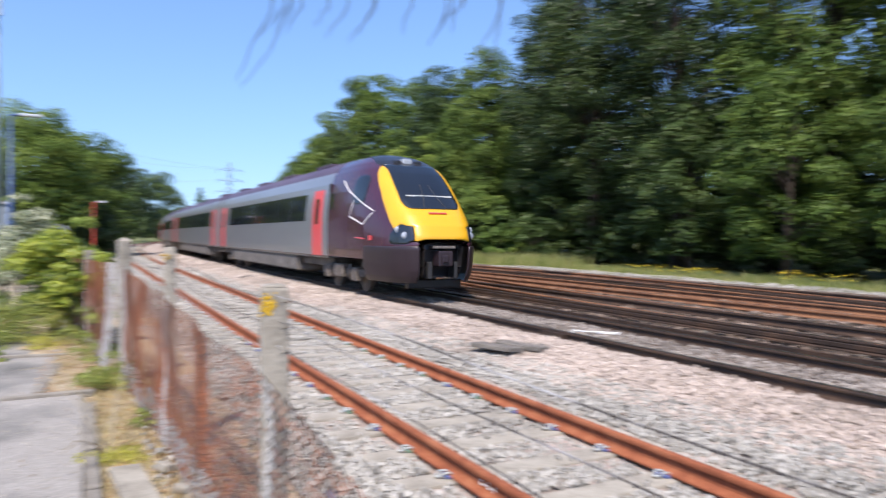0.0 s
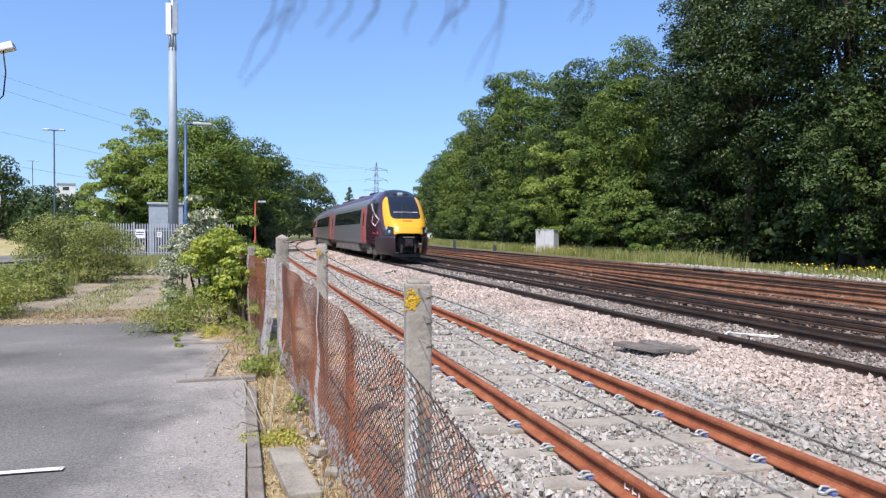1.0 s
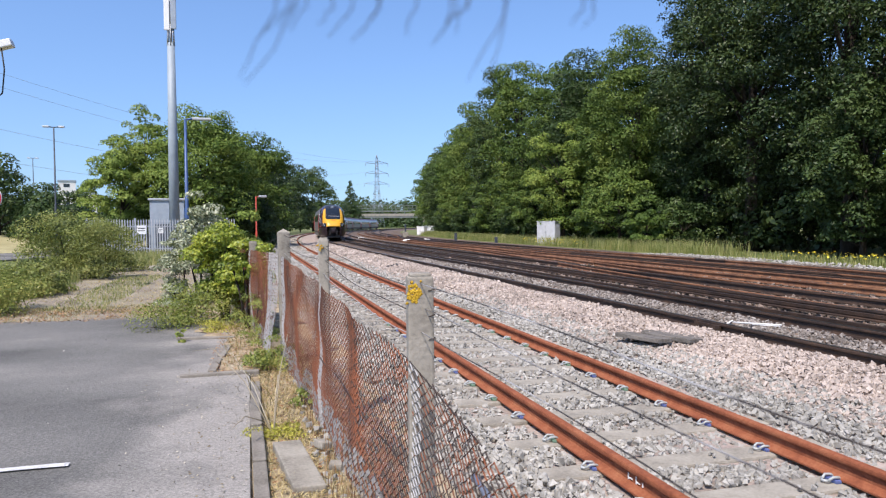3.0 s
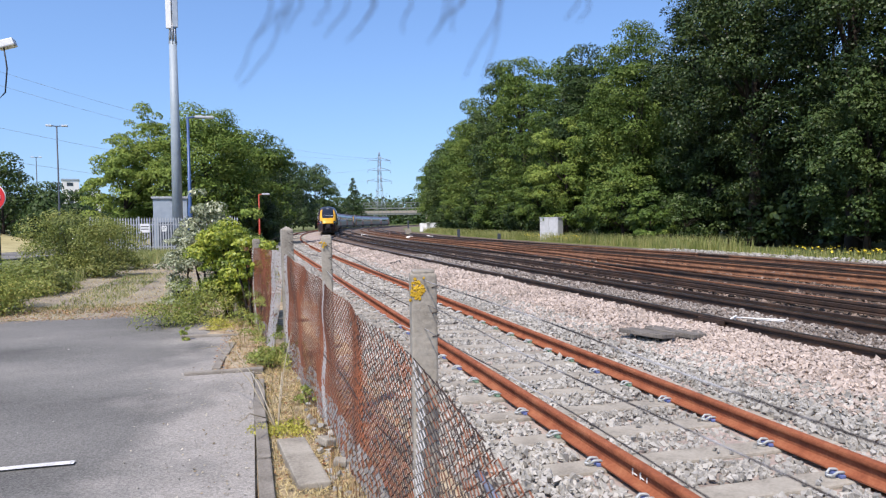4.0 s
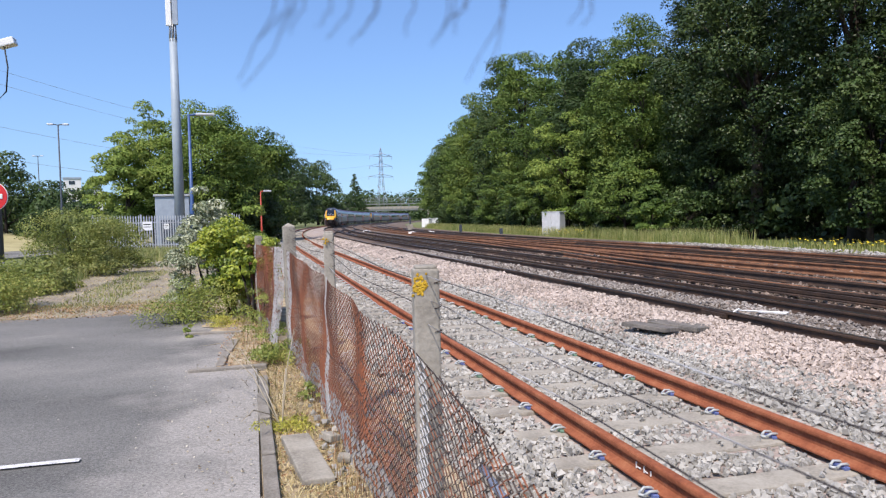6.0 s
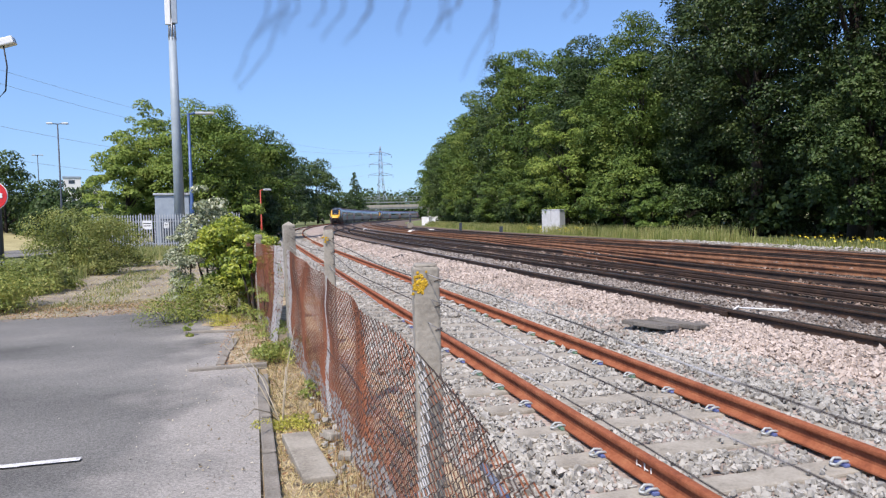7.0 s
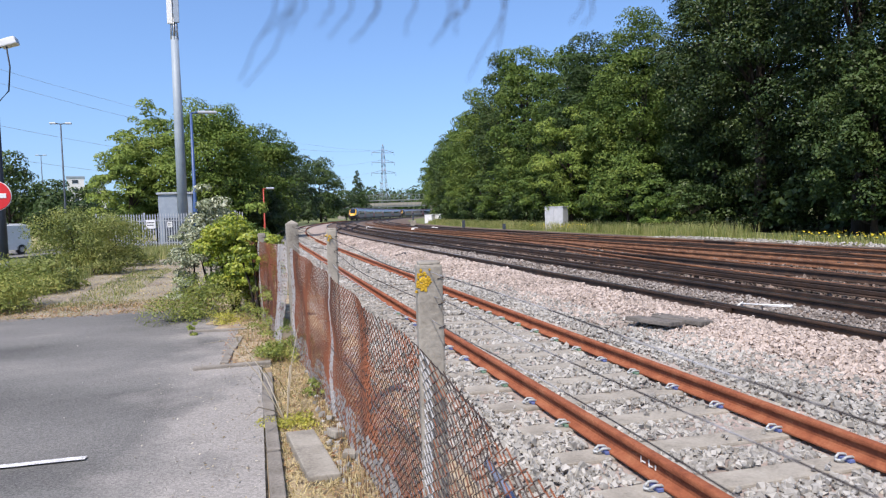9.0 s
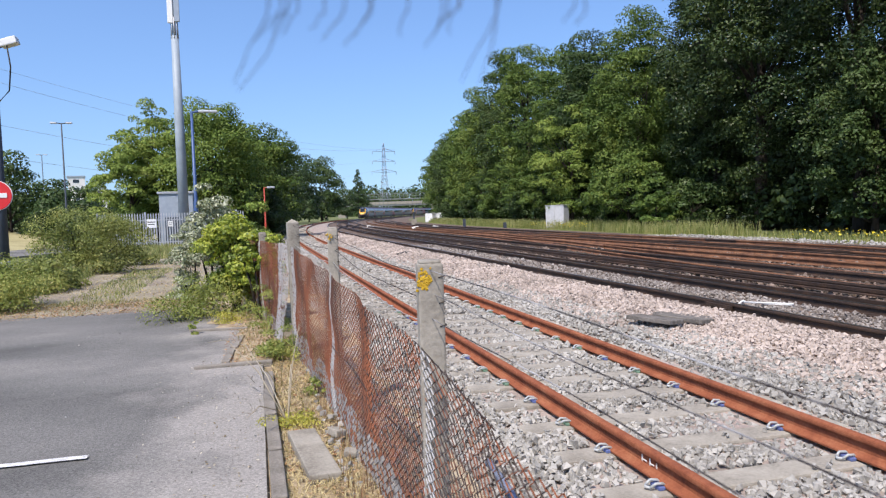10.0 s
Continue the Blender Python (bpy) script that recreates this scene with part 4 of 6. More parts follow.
# two shrubs added where the maple's foot is only dark shade
tree(-1.4, 59, 4.2, 2.2, -0.4, leaf_deep, 211, 6000, 0.2, 40, "shrub added under the maple, shade put into its dark leaves")
tree(0.0, 61.5, 4.8, 2.4, -0.4, leaf_deep, 212, 6000, 0.2, 40, "shrub added under the maple, shade put into its dark leaves")
tree(1.0, 112, 12.5, 5.2, -0.5, leaf_deep, 206, 12000, 0.36, 50)
tree(3.6, 140, 15.5, 6.4, -0.5, leaf_deep, 207, 12000, 0.42, 50)
tree(9.6, 185, 18, 8.0, -0.5, leaf_deep, 208, 12000, 0.5, 50)
tree(21.0, 240, 22, 10.5, -0.5, leaf_dark, 209, 11000, 0.65, 50)
# shrubs added along the line; their dark leaves stand for the trees' shade
for k, st in enumerate((58, 62, 67, 73, 79, 84, 97, 112, 130, 150, 175, 205, 240, 280)):
    (x, y, _), _ = along(st, -8.9 - st * 0.016)
    tree(x - 0.8, y, 5.4 + st * 0.018, 2.7 + st * 0.014, -0.6, leaf_deep, 700 + k, 4500, 0.26 + st * 0.0012, 22, "shrub crowding the edge of the line, tree shade put into its dark leaves")


def conifer(x, y, h, w, seed):
    rng = np.random.default_rng(seed)
    t = thing("conifer", "dark narrow conifer far down the line", "tree", pose(x, y, -0.15))
    bm = bmesh.new()
    tube(bm, [(0, 0, 0), (0, 0, h * 0.95)], [0.4, 0.05], 8)
    part("trunk", bm, bark, t)
    L = []
    for k in range(60):
        q = k / 60
        a = rng.uniform(0, 2 * math.pi)
        r = w * (1 - q) * rng.uniform(0.5, 0.9)
        L.append((np.array([math.cos(a) * r, math.sin(a) * r, h * (0.12 + 0.86 * q)]), np.array([1, 1, 0.7]) * w * (0.12 + 0.3 * (1 - q))))
    p, nrm = crown_points(L, 4000, rng)
    part("crown", leaf_mesh(p, nrm, 0.7, rng), leaf_dark, t)


conifer(46, 326, 23, 6.4, 210)
for k, (x, y, h, w) in enumerate(((-22.5, 74, 8.6, 4.4), (-28, 78, 9.0, 4.4), (-20, 84, 6.6, 4.2), (-35, 84, 8, 5), (-17.2, 72, 4.4, 3.8), (-25, 66, 3.6, 3.4))):
    tree(x, y, h, w, -0.6, leaf_dark, 220 + k, 7000, 0.3, 36, "dark shrubby tree beyond the road")


def far_woods():
    """A low belt of woodland along the horizon."""
    rng = np.random.default_rng(91)
    L = []
    for k in range(240):
        a = radians(-75 + 130 * k / 240 + rng.normal(0, 0.4))
        d = rng.uniform(560, 680)
        h = rng.uniform(13, 21)
        L.append((np.array([-math.sin(a) * d, math.cos(a) * d, h * 0.15]), np.array([h * 1.2, h * 1.2, h * 0.95])))
    p, nrm = crown_points(L, 64000, rng)
    p[:, 2] = np.abs(p[:, 2])
    tagged(part("far_woods", leaf_mesh(p, nrm, 3.0, rng), leaf_dark), "distant belt of green woodland along the horizon", "trees", kind="stuff")


far_woods()


def far_ridge():
    """The low green rise that the distant woods stand on."""
    vs, fs, n = [], [], 90
    for i in range(n + 1):
        a = radians(-80 + 140 * i / n)
        for d, z in ((690, -0.3), (720, 9.0 + 2.5 * noise.noise((i * 0.35, 0, 0))), (800, -0.3)):
            vs.append((-math.sin(a) * d, math.cos(a) * d, z))
    fs = [(3 * i + k, 3 * i + k + 1, 3 * i + k + 4, 3 * i + k + 3) for i in range(n) for k in range(2)]
    tagged(part("far_ridge", mesh_of(vs, fs), wooded_rise), "low wooded rise along the horizon", "ground", kind="structure")


wooded_rise = mat("wooded_rise", [(0.025, 0.05, 0.018), (0.05, 0.085, 0.03), (0.085, 0.12, 0.05)], 0.06, 0.95, bump=0.6, fine=0.6)
far_ridge()


# ---- the chain-link fence ----
def fence_x(y):
    """The fence's line: it draws slowly to the left as it runs away."""
    return 0.895 - 0.036 * y - 0.003 * max(0.0, y - 3.0) ** 2 if y < 9.2 else 0.4485 - 0.13 * (y - 9.2)


POSTS = [(0.25, 1.50), (3.2, 1.525), (6.2, 1.645), (9.2, 1.715), (12.1, 1.5), (15.1, 1.5), (18.1, 1.5)]
TOPS = [(0.0, 1.02), (1.9, 0.965), (3.2, 1.12), (4.4, 1.15), (6.2, 1.25), (9.2, 1.37), (12.1, 1.36), (15.1, 1.32), (18.2, 1.35)]


def mesh_top(y):
    for (a, z0), (b, z1) in zip(TOPS, TOPS[1:]):
        if y <= b:
            return z0 + (z1 - z0) * (y - a) / (b - a)
    return 1.35


def post_mesh(h, w, point):
    bm = bmesh.new()
    box(bm, -w / 2, -w / 2, -0.3, w / 2, w / 2, h - point, 0.012)
    if point > 0.03:
        a = [bm.verts.new((sx * w * 0.49, sy * w * 0.49, h - point - 0.001)) for sx, sy in ((-1, -1), (1, -1), (1, 1), (-1, 1))]
        top = bm.verts.new((0, 0, h))
        for k in range(4):
            bm.faces.new((a[k], a[(k + 1) % 4], top))
    else:
        box(bm, -w * 0.42, -w * 0.42, h - point - 0.004, w * 0.42, w * 0.42, h, 0.008)
    return bm


def chain_link(y0, y1, rng, bulge=0.03, flare=0.0, style="rust"):
    """Woven wire between two posts, with slots for rusty, galvanised, dark and shade-toned zinc wire."""
    p, r = (0.037, 0.0024) if style == "dark" else (0.034, 0.0026)
    verts, faces, slots = [], [], []
    n = int((y1 - y0) / p)
    for i in range(n + 1):
        y = y0 + i * p
        top = mesh_top(y) + rng.normal(0, 0.004)
        z, k, pts = top, i % 2, []
        while z > -0.03:
            yy = y + (p * 0.53 if k % 2 else -p * 0.53)
            out = bulge * noise.noise((yy * 1.3, z * 2.0, 7.0)) + flare * max(0, 1 - (yy - y0) / 1.6) * (1 - z / 1.4) ** 1.5
            pts.append((fence_x(yy) - 0.068 - out, yy, z))
            z -= p * 0.66
            k += 1
        base = len(verts)
        for q in pts:
            verts += [(q[0] - r, q[1], q[2] - r), (q[0] + r, q[1] - r, q[2]), (q[0] + r * 0.6, q[1] + r, q[2] + r)]
        for j in range(len(pts) - 1):
            a, b = base + 3 * j, base + 3 * j + 3
            zz = pts[j][2]
            near_post = min(abs(y - (py - 0.10)) for py, _ in POSTS) < 0.085
            near_post = near_post or 8.85 < y < 10.2
            foot = zz < 0.24 + 0.12 * noise.noise((y * 1.5, zz * 3, 1)) + 0.05 * (y > 4)
            if style == "dark" and not near_post:
                s = 2 if rng.random() < 0.5 else 0
            elif style == "galv":
                s = 1 if rng.random() < 0.8 else 0
            else:
                s = 1 if near_post and rng.random() < 0.9 else 3 if foot and y > 3.5 and rng.random() < 0.6 else 2 if rng.random() < 0.45 * min(1.0, max(0.0, (5.2 - y) / 2.0)) else 0
            for e in range(3):
                faces.append((a + e, a + (e + 1) % 3, b + (e + 1) % 3, b + e))
                slots.append(s)
    me = mesh_of(verts, faces)
    for m in (wire_rust, wire_galv, wire_dark, wire_zinc_shaded):
        me.materials.append(m)
    me.polygons.foreach_set("material_index", slots)
    return me


def lichen_patch(x, y, z, rng, count=60):
    bm = bmesh.new()
    for _ in range(count):
        a, b = rng.normal(0, 0.016), rng.normal(0, 0.028)
        bmesh.ops.create_icosphere(bm, subdivisions=1, radius=rng.uniform(0.004, 0.012), matrix=Matrix.Translation((x + a, y, z + b)) @ Matrix.Diagonal((1, 0.35, 1, 1)))
    return bm


def fence():
    rng = np.random.default_rng(11)
    f = thing("chain_link_fence", "sagging rusty chain-link fence on weathered concrete posts", "fence")
    for k, (y, h) in enumerate(POSTS):
        w = 0.15 if k == 3 else 0.092 if k == 2 else 0.122
        ob = part("post", post_mesh(h, w, 0.045 if k == 3 else 0.014), concrete, f, "weathered grey concrete fence post", m=pose(fence_x(y), y, 0, rng.normal(0, 0.5), rng.normal(0, 0.5), -8 if k < 3 else 4))
        if k == 1:
            part("lichen", lichen_patch(-0.03, -0.062, 1.43, rng), lichen, ob, "yellow crust of lichen")
        if k == 2:
            part("lichen", lichen_patch(-0.02, -0.062, 1.57, rng, 14), lichen, ob, "yellow crust of lichen")
        for dz in (0.08, 0.20, 0.31):
            bm = bmesh.new()
            tube(bm, [(w * 0.28, -w * 0.52, h - dz), (w * 0.53, -w * 0.53, h - dz + 0.008), (w * 0.54, w * 0.3, h - dz)], 0.0022, 5)
            part("tie_wire", bm, wire_dark, ob)
    for dz in (0.08, 0.20, 0.31):
        for (ya, ha), (yb, hb) in zip(POSTS, POSTS[1:]):
            bm = bmesh.new()
            pts = []
            for q in np.linspace(0, 1, 14):
                y = ya + (yb - ya) * q
                sag = ha + (hb - ha) * q - dz - 0.05 * 4 * q * (1 - q) * (0.4 + dz * 2)
                pts.append((fence_x(y) - 0.01 + 0.012 * math.sin(9 * q + dz * 30), y, 1.489 + 0.022 * y - 0.98 * dz if ya < 1 else sag))
            tube(bm, pts, 0.0021 if ya < 1 else 0.0026, 5)
            part("strand_wire", bm, wire_worn if ya < 1 else wire_dark if dz < 0.3 else wire_galv, f, "slack line wire")
    styles = ("dark", "rust", "rust", "rust", "rust", "rust")
    for k in range(len(POSTS) - 1):
        part("wire_mesh", chain_link(POSTS[k][0], POSTS[k + 1][0], rng, 0.05, 0.18 if k == 3 else 0.0, styles[k]), None, f,
             ("dark bare wire mesh", "orange rusted wire mesh", "orange rusted wire mesh", "loose part-rusted wire mesh", "rusted wire mesh", "rusted wire mesh")[k])
    # the drooping selvedge wire and a rusty tension wire
    bm = bmesh.new()
    tube(bm, [(fence_x(y) - 0.07, y, mesh_top(y) * (0.5 if y < 5 else 0.5) + 0.02 * math.sin(y * 4)) for y in np.linspace(3.3, 6.1, 20)], 0.004, 5)
    tube(bm, [(fence_x(y) - 0.072, y, mesh_top(y) + 0.004) for y in np.linspace(2.2, 3.3, 14)], 0.003, 5)
    part("tension_wire", bm, wire_dark, f)


fence()


# ---- stones ----
def stone_field(name, label, regions, material, rng, z=-0.055):
    """Broken stones: each a knocked-about block with its own turn. regions: x0, y0, x1, y1, stones a square metre, size."""
    cube = np.array([(x, y, z) for x in (-1, 1) for y in (-1, 1) for z in (-1, 1)], float)
    quads = np.array([(0, 1, 3, 2), (4, 6, 7, 5), (0, 4, 5, 1), (2, 3, 7, 6), (0, 2, 6, 4), (1, 5, 7, 3)])
    V = []
    for x0, y0, x1, y1, dens, size in regions:
        n = int((x1 - x0) * (y1 - y0) * dens)
        x, y = rng.uniform(x0, x1, n), rng.uniform(y0, y1, n)
        o = x - SIDING
        ph = ((y - 3.9) / 0.705) % 1.0
        on_sleeper = (np.abs(o) < 1.25) & ((ph < 0.205) | (ph > 0.795)) & (y < 40)
        on_rail = np.abs(np.abs(o) - 0.7525) < 0.12
        main_rail = np.zeros(n, bool)
        for l in LINES:
            main_rail |= np.abs(np.abs(x - MAIN - l) - 0.7525) < 0.1
        keep = ~(on_rail | main_rail) & (~on_sleeper | (rng.random(n) < 0.02))
        x, y, sl = x[keep], y[keep], on_sleeper[keep]
        n = len(x)
        s = size * rng.uniform(0.55, 1.25, n)
        c = cube[None] * rng.uniform(0.55, 1.0, (n, 1, 3)) + rng.normal(0, 0.28, (n, 8, 3))
        q = rng.normal(0, 1, (n, 4))
        q /= np.linalg.norm(q, axis=1)[:, None]
        w, a, b, d = q.T
        R = np.stack([1 - 2 * (b * b + d * d), 2 * (a * b - d * w), 2 * (a * d + b * w), 2 * (a * b + d * w), 1 - 2 * (a * a + d * d), 2 * (b * d - a * w),
                      2 * (a * d - b * w), 2 * (b * d + a * w), 1 - 2 * (a * a + b * b)], 1).reshape(n, 3, 3)
        c = np.einsum("nij,nkj->nki", R, c) * s[:, None, None] * 0.5
        zz = z + rng.normal(0, 0.010, n) + 0.018 * np.sin(x * 2.1 + y * 0.6) * np.sin(y * 1.7) + np.where(x < 6.86, 0.165 * np.clip((x - 4.5) / 1.5, 0, 1), 0)
        zz = np.where(np.abs(x - SIDING) < 1.26, zz - 0.026, zz)
        zz = np.where(sl, -0.045, zz)
        c += np.stack([x, y, zz], 1)[:, None]
        V.append(c.reshape(-1, 3))
    V = np.concatenate(V)
    n = len(V) // 8
    F = (np.arange(n)[:, None, None] * 8 + quads[None]).reshape(-1)
    me = bpy.data.meshes.new(name)
    me.vertices.add(len(V))
    me.vertices.foreach_set("co", V.astype(np.float32).ravel())
    me.loops.add(len(F))
    me.loops.foreach_set("vertex_index", F.astype(np.int32))
    me.polygons.add(n * 6)
    me.polygons.foreach_set("loop_start", np.arange(0, n * 24, 4, dtype=np.int32))
    me.polygons.foreach_set("loop_total", np.full(n * 6, 4, dtype=np.int32))
    me.update(calc_edges=True)
    me.shade_flat()
    tagged(part(name, me, material), label, "gravel", kind="stuff")


rs = np.random.default_rng(21)
stone_field("grey_ballast_stones", "grey broken ballast stones between the siding rails", [(0.95, 0.3, 5.5, 8, 740, 0.041), (0.95, 8, 5.4, 16, 420, 0.05), (0.9, 16, 5.0, 38, 120, 0.08), (0.9, 38, 4.7, 62, 28, 0.13)], stone_grey, rs)
stone_field("pink_ballast_stones", "pinkish broken ballast stones beside the main line", [(5.0, 2, 6.88, 9, 700, 0.043), (4.9, 9, 6.88, 18, 440, 0.05), (4.7, 18, 6.88, 38, 140, 0.08), (4.4, 38, 6.95, 62, 30, 0.13)], stone, rs)
stone_field("four_foot_stones", "grey broken stones between the nearest running rails", [(6.95, 3.5, 8.25, 16, 330, 0.045), (6.95, 16, 8.25, 34, 110, 0.07)], stone_mixed, rs, -0.03 + LIFT)
stone_field("oily_ballast_stones", "brown stained ballast stones under the main line", [(6.8, 4, 11.6, 16, 115, 0.06), (11.6, 6, 18.8, 26, 35, 0.075), (6.8, 16, 11.6, 34, 50, 0.085)], stone_dirty, rs, -0.065 + LIFT)
stone_field("cess_stones", "dull loose stones along the far edge of the line", [(18.9, 8, 21.6, 36, 60, 0.08), (21.6, 8, 24.0, 36, 26, 0.08)], stone_grey, rs, -0.03)
stone_field("verge_rubble", "small pale rubble along the foot of the fence", [(0.45, 2.5, 0.95, 9, 90, 0.045)], stone_grey, rs, -0.015)
stone_field("loose_grit", "scattered grit on the asphalt edge", [(-1.0, 3, 0.0, 9, 14, 0.011), (-3.5, 4, -1.0, 13, 1.2, 0.016)], stone_grey, rs, 0.006)


# ---- kerbs and small things by the fence ----
def kerbs():
    k = thing("kerb", "worn concrete edging kerb at the car park's edge", "kerb")
    bm = bmesh.new()
    box(bm, -0.05, -0.45, -0.12, 0.05, 0.44, 0.045, 0.012)
    me = bpy.data.meshes.new("kerb_stone")
    bm.to_mesh(me)
    bm.free()
    me.materials.append(old_kerb)
    y = 0.2
    while y < 8.3:
        part("kerb_stone", me, None, k, m=pose(0.04 + random.uniform(-0.012, 0.012), y, random.uniform(-0.02, 0.01), 0, 0, random.uniform(-1.2, 1.2)))
        y += 0.915
    for x, y, a in ((-0.36, 8.55, 91), (-0.43, 9.15, -3), (-0.35, 10.1, -5), (-0.68, 11.38, 78)):
        part("kerb_stone", me, None, k, m=pose(x, y, -0.01, 0, 0, a))


kerbs()
tagged(part("soil_patch", ragged(sheet(-0.36, 8.62, 0.1, 11.7, 0.014, 10, 40, 0.02, 0.3), 0, -0.36, 0.3, 0.06), soil), "soil and litter behind the kerb", "soil", kind="structure")
tagged(part("soil_apron", ragged(sheet(-0.75, 11.5, 0.1, 14.7, 0.008, 14, 40, 0.02, 0.3), 0, -0.75, 0.5, 0.3), soil), "dry soil where the asphalt ends", "soil", kind="structure")


def slab():
    t = thing("paving_slab", "loose pale concrete slab lying by the kerb", "slab", pose(0.31, 5.12, -0.055, 1, 2, 6))
    part("body", boxes((-0.11, -0.5, 0, 0.11, 0.5, 0.09), bevel=0.012), concrete, t)
    t2 = thing("rubble_block", "broken lump of concrete on the verge", "stone", pose(0.53, 5.5, -0.005, 4, 8, 30))
    part("body", boxes((-0.05, -0.06, 0, 0.05, 0.06, 0.06), bevel=0.014), concrete, t2)
    t3 = thing("rubble_block", "small broken lump of concrete", "stone", pose(0.58, 5.0, -0.005, 4, -8, 70))
    part("body", boxes((-0.04, -0.05, 0, 0.04, 0.05, 0.05), bevel=0.014), concrete, t3)


slab()


def white_line(x0, y0, x1, y1, w):
    a = math.atan2(y1 - y0, x1 - x0)
    n = 20
    L = math.hypot(x1 - x0, y1 - y0)
    vs, fs = [], []
    r = random.Random(4)
    for i in range(n + 1):
        u = L * i / n
        for sgn in (-1, 1):
            e = w / 2 * sgn + r.uniform(-0.006, 0.006)
            vs.append((x0 + math.cos(a) * u - math.sin(a) * e, y0 + math.sin(a) * u + math.cos(a) * e, 0.016))
    fs = [(2 * i, 2 * i + 2, 2 * i + 3, 2 * i + 1) for i in range(n)]
    tagged(part("parking_line", mesh_of(vs, fs), line_paint), "worn white painted parking bay line", "road marking")


white_line(-4.3, 5.62, -1.3, 5.60, 0.08)


def boards():
    t = thing("timber_boards", "three weathered grey boards laid on the ballast", "boards", pose(5.72, 8.68, 0.09, 0, 3, 20))
    for k, x in enumerate((-0.36, 0.0, 0.36)):
        part("board", boxes((x - 0.145, -0.45 + (0.16, -0.05, 0.1)[k], 0, x + 0.145, 0.45 + (0.05, -0.12, 0.12)[k], 0.06), bevel=0.01), weathered, t, m=pose(0, 0, (0.0, 0.012, -0.004)[k], 0, 0, 3 * k - 3))


weathered = mat("weathered_timber", [(0.075, 0.066, 0.056), (0.15, 0.135, 0.115), (0.23, 0.205, 0.175)], 3, 0.9, bump=0.6, fine=30, stretch=(6, 1, 1))
boards()


def clamp():
    t = thing("bonding_clamp", "white painted metal clamp lying by the rail", "track fitting", pose(7.62, 9.15, LIFT, 0, 0, -62))
    bm = bmesh.new()
    tube(bm, [(-0.4, 0, 0.02), (0.4, 0, 0.05)], 0.012, 8)
    tube(bm, [(-0.4, -0.12, 0.0), (-0.36, 0, 0.05), (-0.4, 0.12, 0.02)], 0.012, 8)
    tube(bm, [(-0.1, 0.1, 0.0), (0.35, 0.07, 0.02)], 0.010, 8)
    part("frame", bm, white_paint, t)


clamp()


def pipe():
    t = thing("plastic_pipe", "faded blue plastic pipe lying beyond the fence", "pipe")
    bm = bmesh.new()
    tube(bm, [(1.12, 1.2, -0.02), (1.3, 2.4, -0.015), (1.42, 3.6, -0.02), (1.5, 4.6, -0.03)], 0.028, 10)
    part("body", bm, blue_pipe, t)


pipe()


def rail_joint():
    t = thing("fishplate", "bolted steel fishplate on the near rail", "track fitting", pose(MAIN - 0.7525, 9.2, MAIN_FOOT))
    part("plate", boxes((-0.075, -0.3, 0.03, -0.038, 0.3, 0.125), (0.038, -0.3, 0.03, 0.075, 0.3, 0.125), bevel=0.006), old_rail, t)
    for y in (-0.2, -0.07, 0.07, 0.2):
        bm = bmesh.new()
        tube(bm, [(-0.09, y, 0.075), (0.09, y, 0.075)], 0.014, 6)
        part("bolt", bm, old_rail, t)


rail_joint()


def lineside_bits():
    """Small things about the running lines."""
    for x, y, a, label in ((16.2, 72, 20, "crumpled white ballast bag on the ballast"), (13.9, 89, 60, "white ballast bag lying between the lines"), (18.6, 73.5, 80, "white ballast bag half flattened")):
        t = thing("ballast_bag", label, "bag", pose(x, y, LIFT - 0.09, 0, 0, a), group="ballast bags")
        bm = bmesh.new()
        bmesh.ops.create_icosphere(bm, subdivisions=3, radius=0.42)
        for v in bm.verts:
            v.co = Vector((v.co.x * 1.5, v.co.y, max(-0.02, v.co.z * 0.5))) * (1 + 0.55 * noise.noise(v.co * 4 + Vector((x, y, 0))))
        part("body", bm, building_white, t)
    t = thing("signal_base", "pale concrete block with a short signal post", "signal", pose(20.6, 93, -0.12))
    part("block", boxes((-0.35, -0.3, 0, 0.35, 0.3, 0.95), bevel=0.05), concrete, t)
    part("post", boxes((-0.1, -0.1, 0.95, 0.1, 0.1, 2.0), bevel=0.02), slate_paint, t)
    for x, y, h in ((20.9, 70, 1.05), (22.5, 62, 0.7)):
        t = thing("marker_post", "short dark lineside marker post", "post", pose(x, y, -0.14), group="marker posts")
        part("post", boxes((-0.14, -0.1, 0, 0.14, 0.1, h), bevel=0.03), slate_paint, t)
    t = thing("track_cables", "loops of black cable beside the near rail", "cable", pose(6.2, 28.5, 0.05))
    for k in range(4):
        bm = bmesh.new()
        r = random.Random(k)
        tube(bm, [(r.uniform(-0.9, -0.3), r.uniform(-1.6, -0.5), 0.02), (r.uniform(-0.5, 0.2), r.uniform(-0.4, 0.4), 0.07), (r.uniform(0.0, 0.5), r.uniform(0.4, 1.4), 0.03)], 0.045, 6)
        part("cable", bm, black_rubber, t)


lineside_bits()


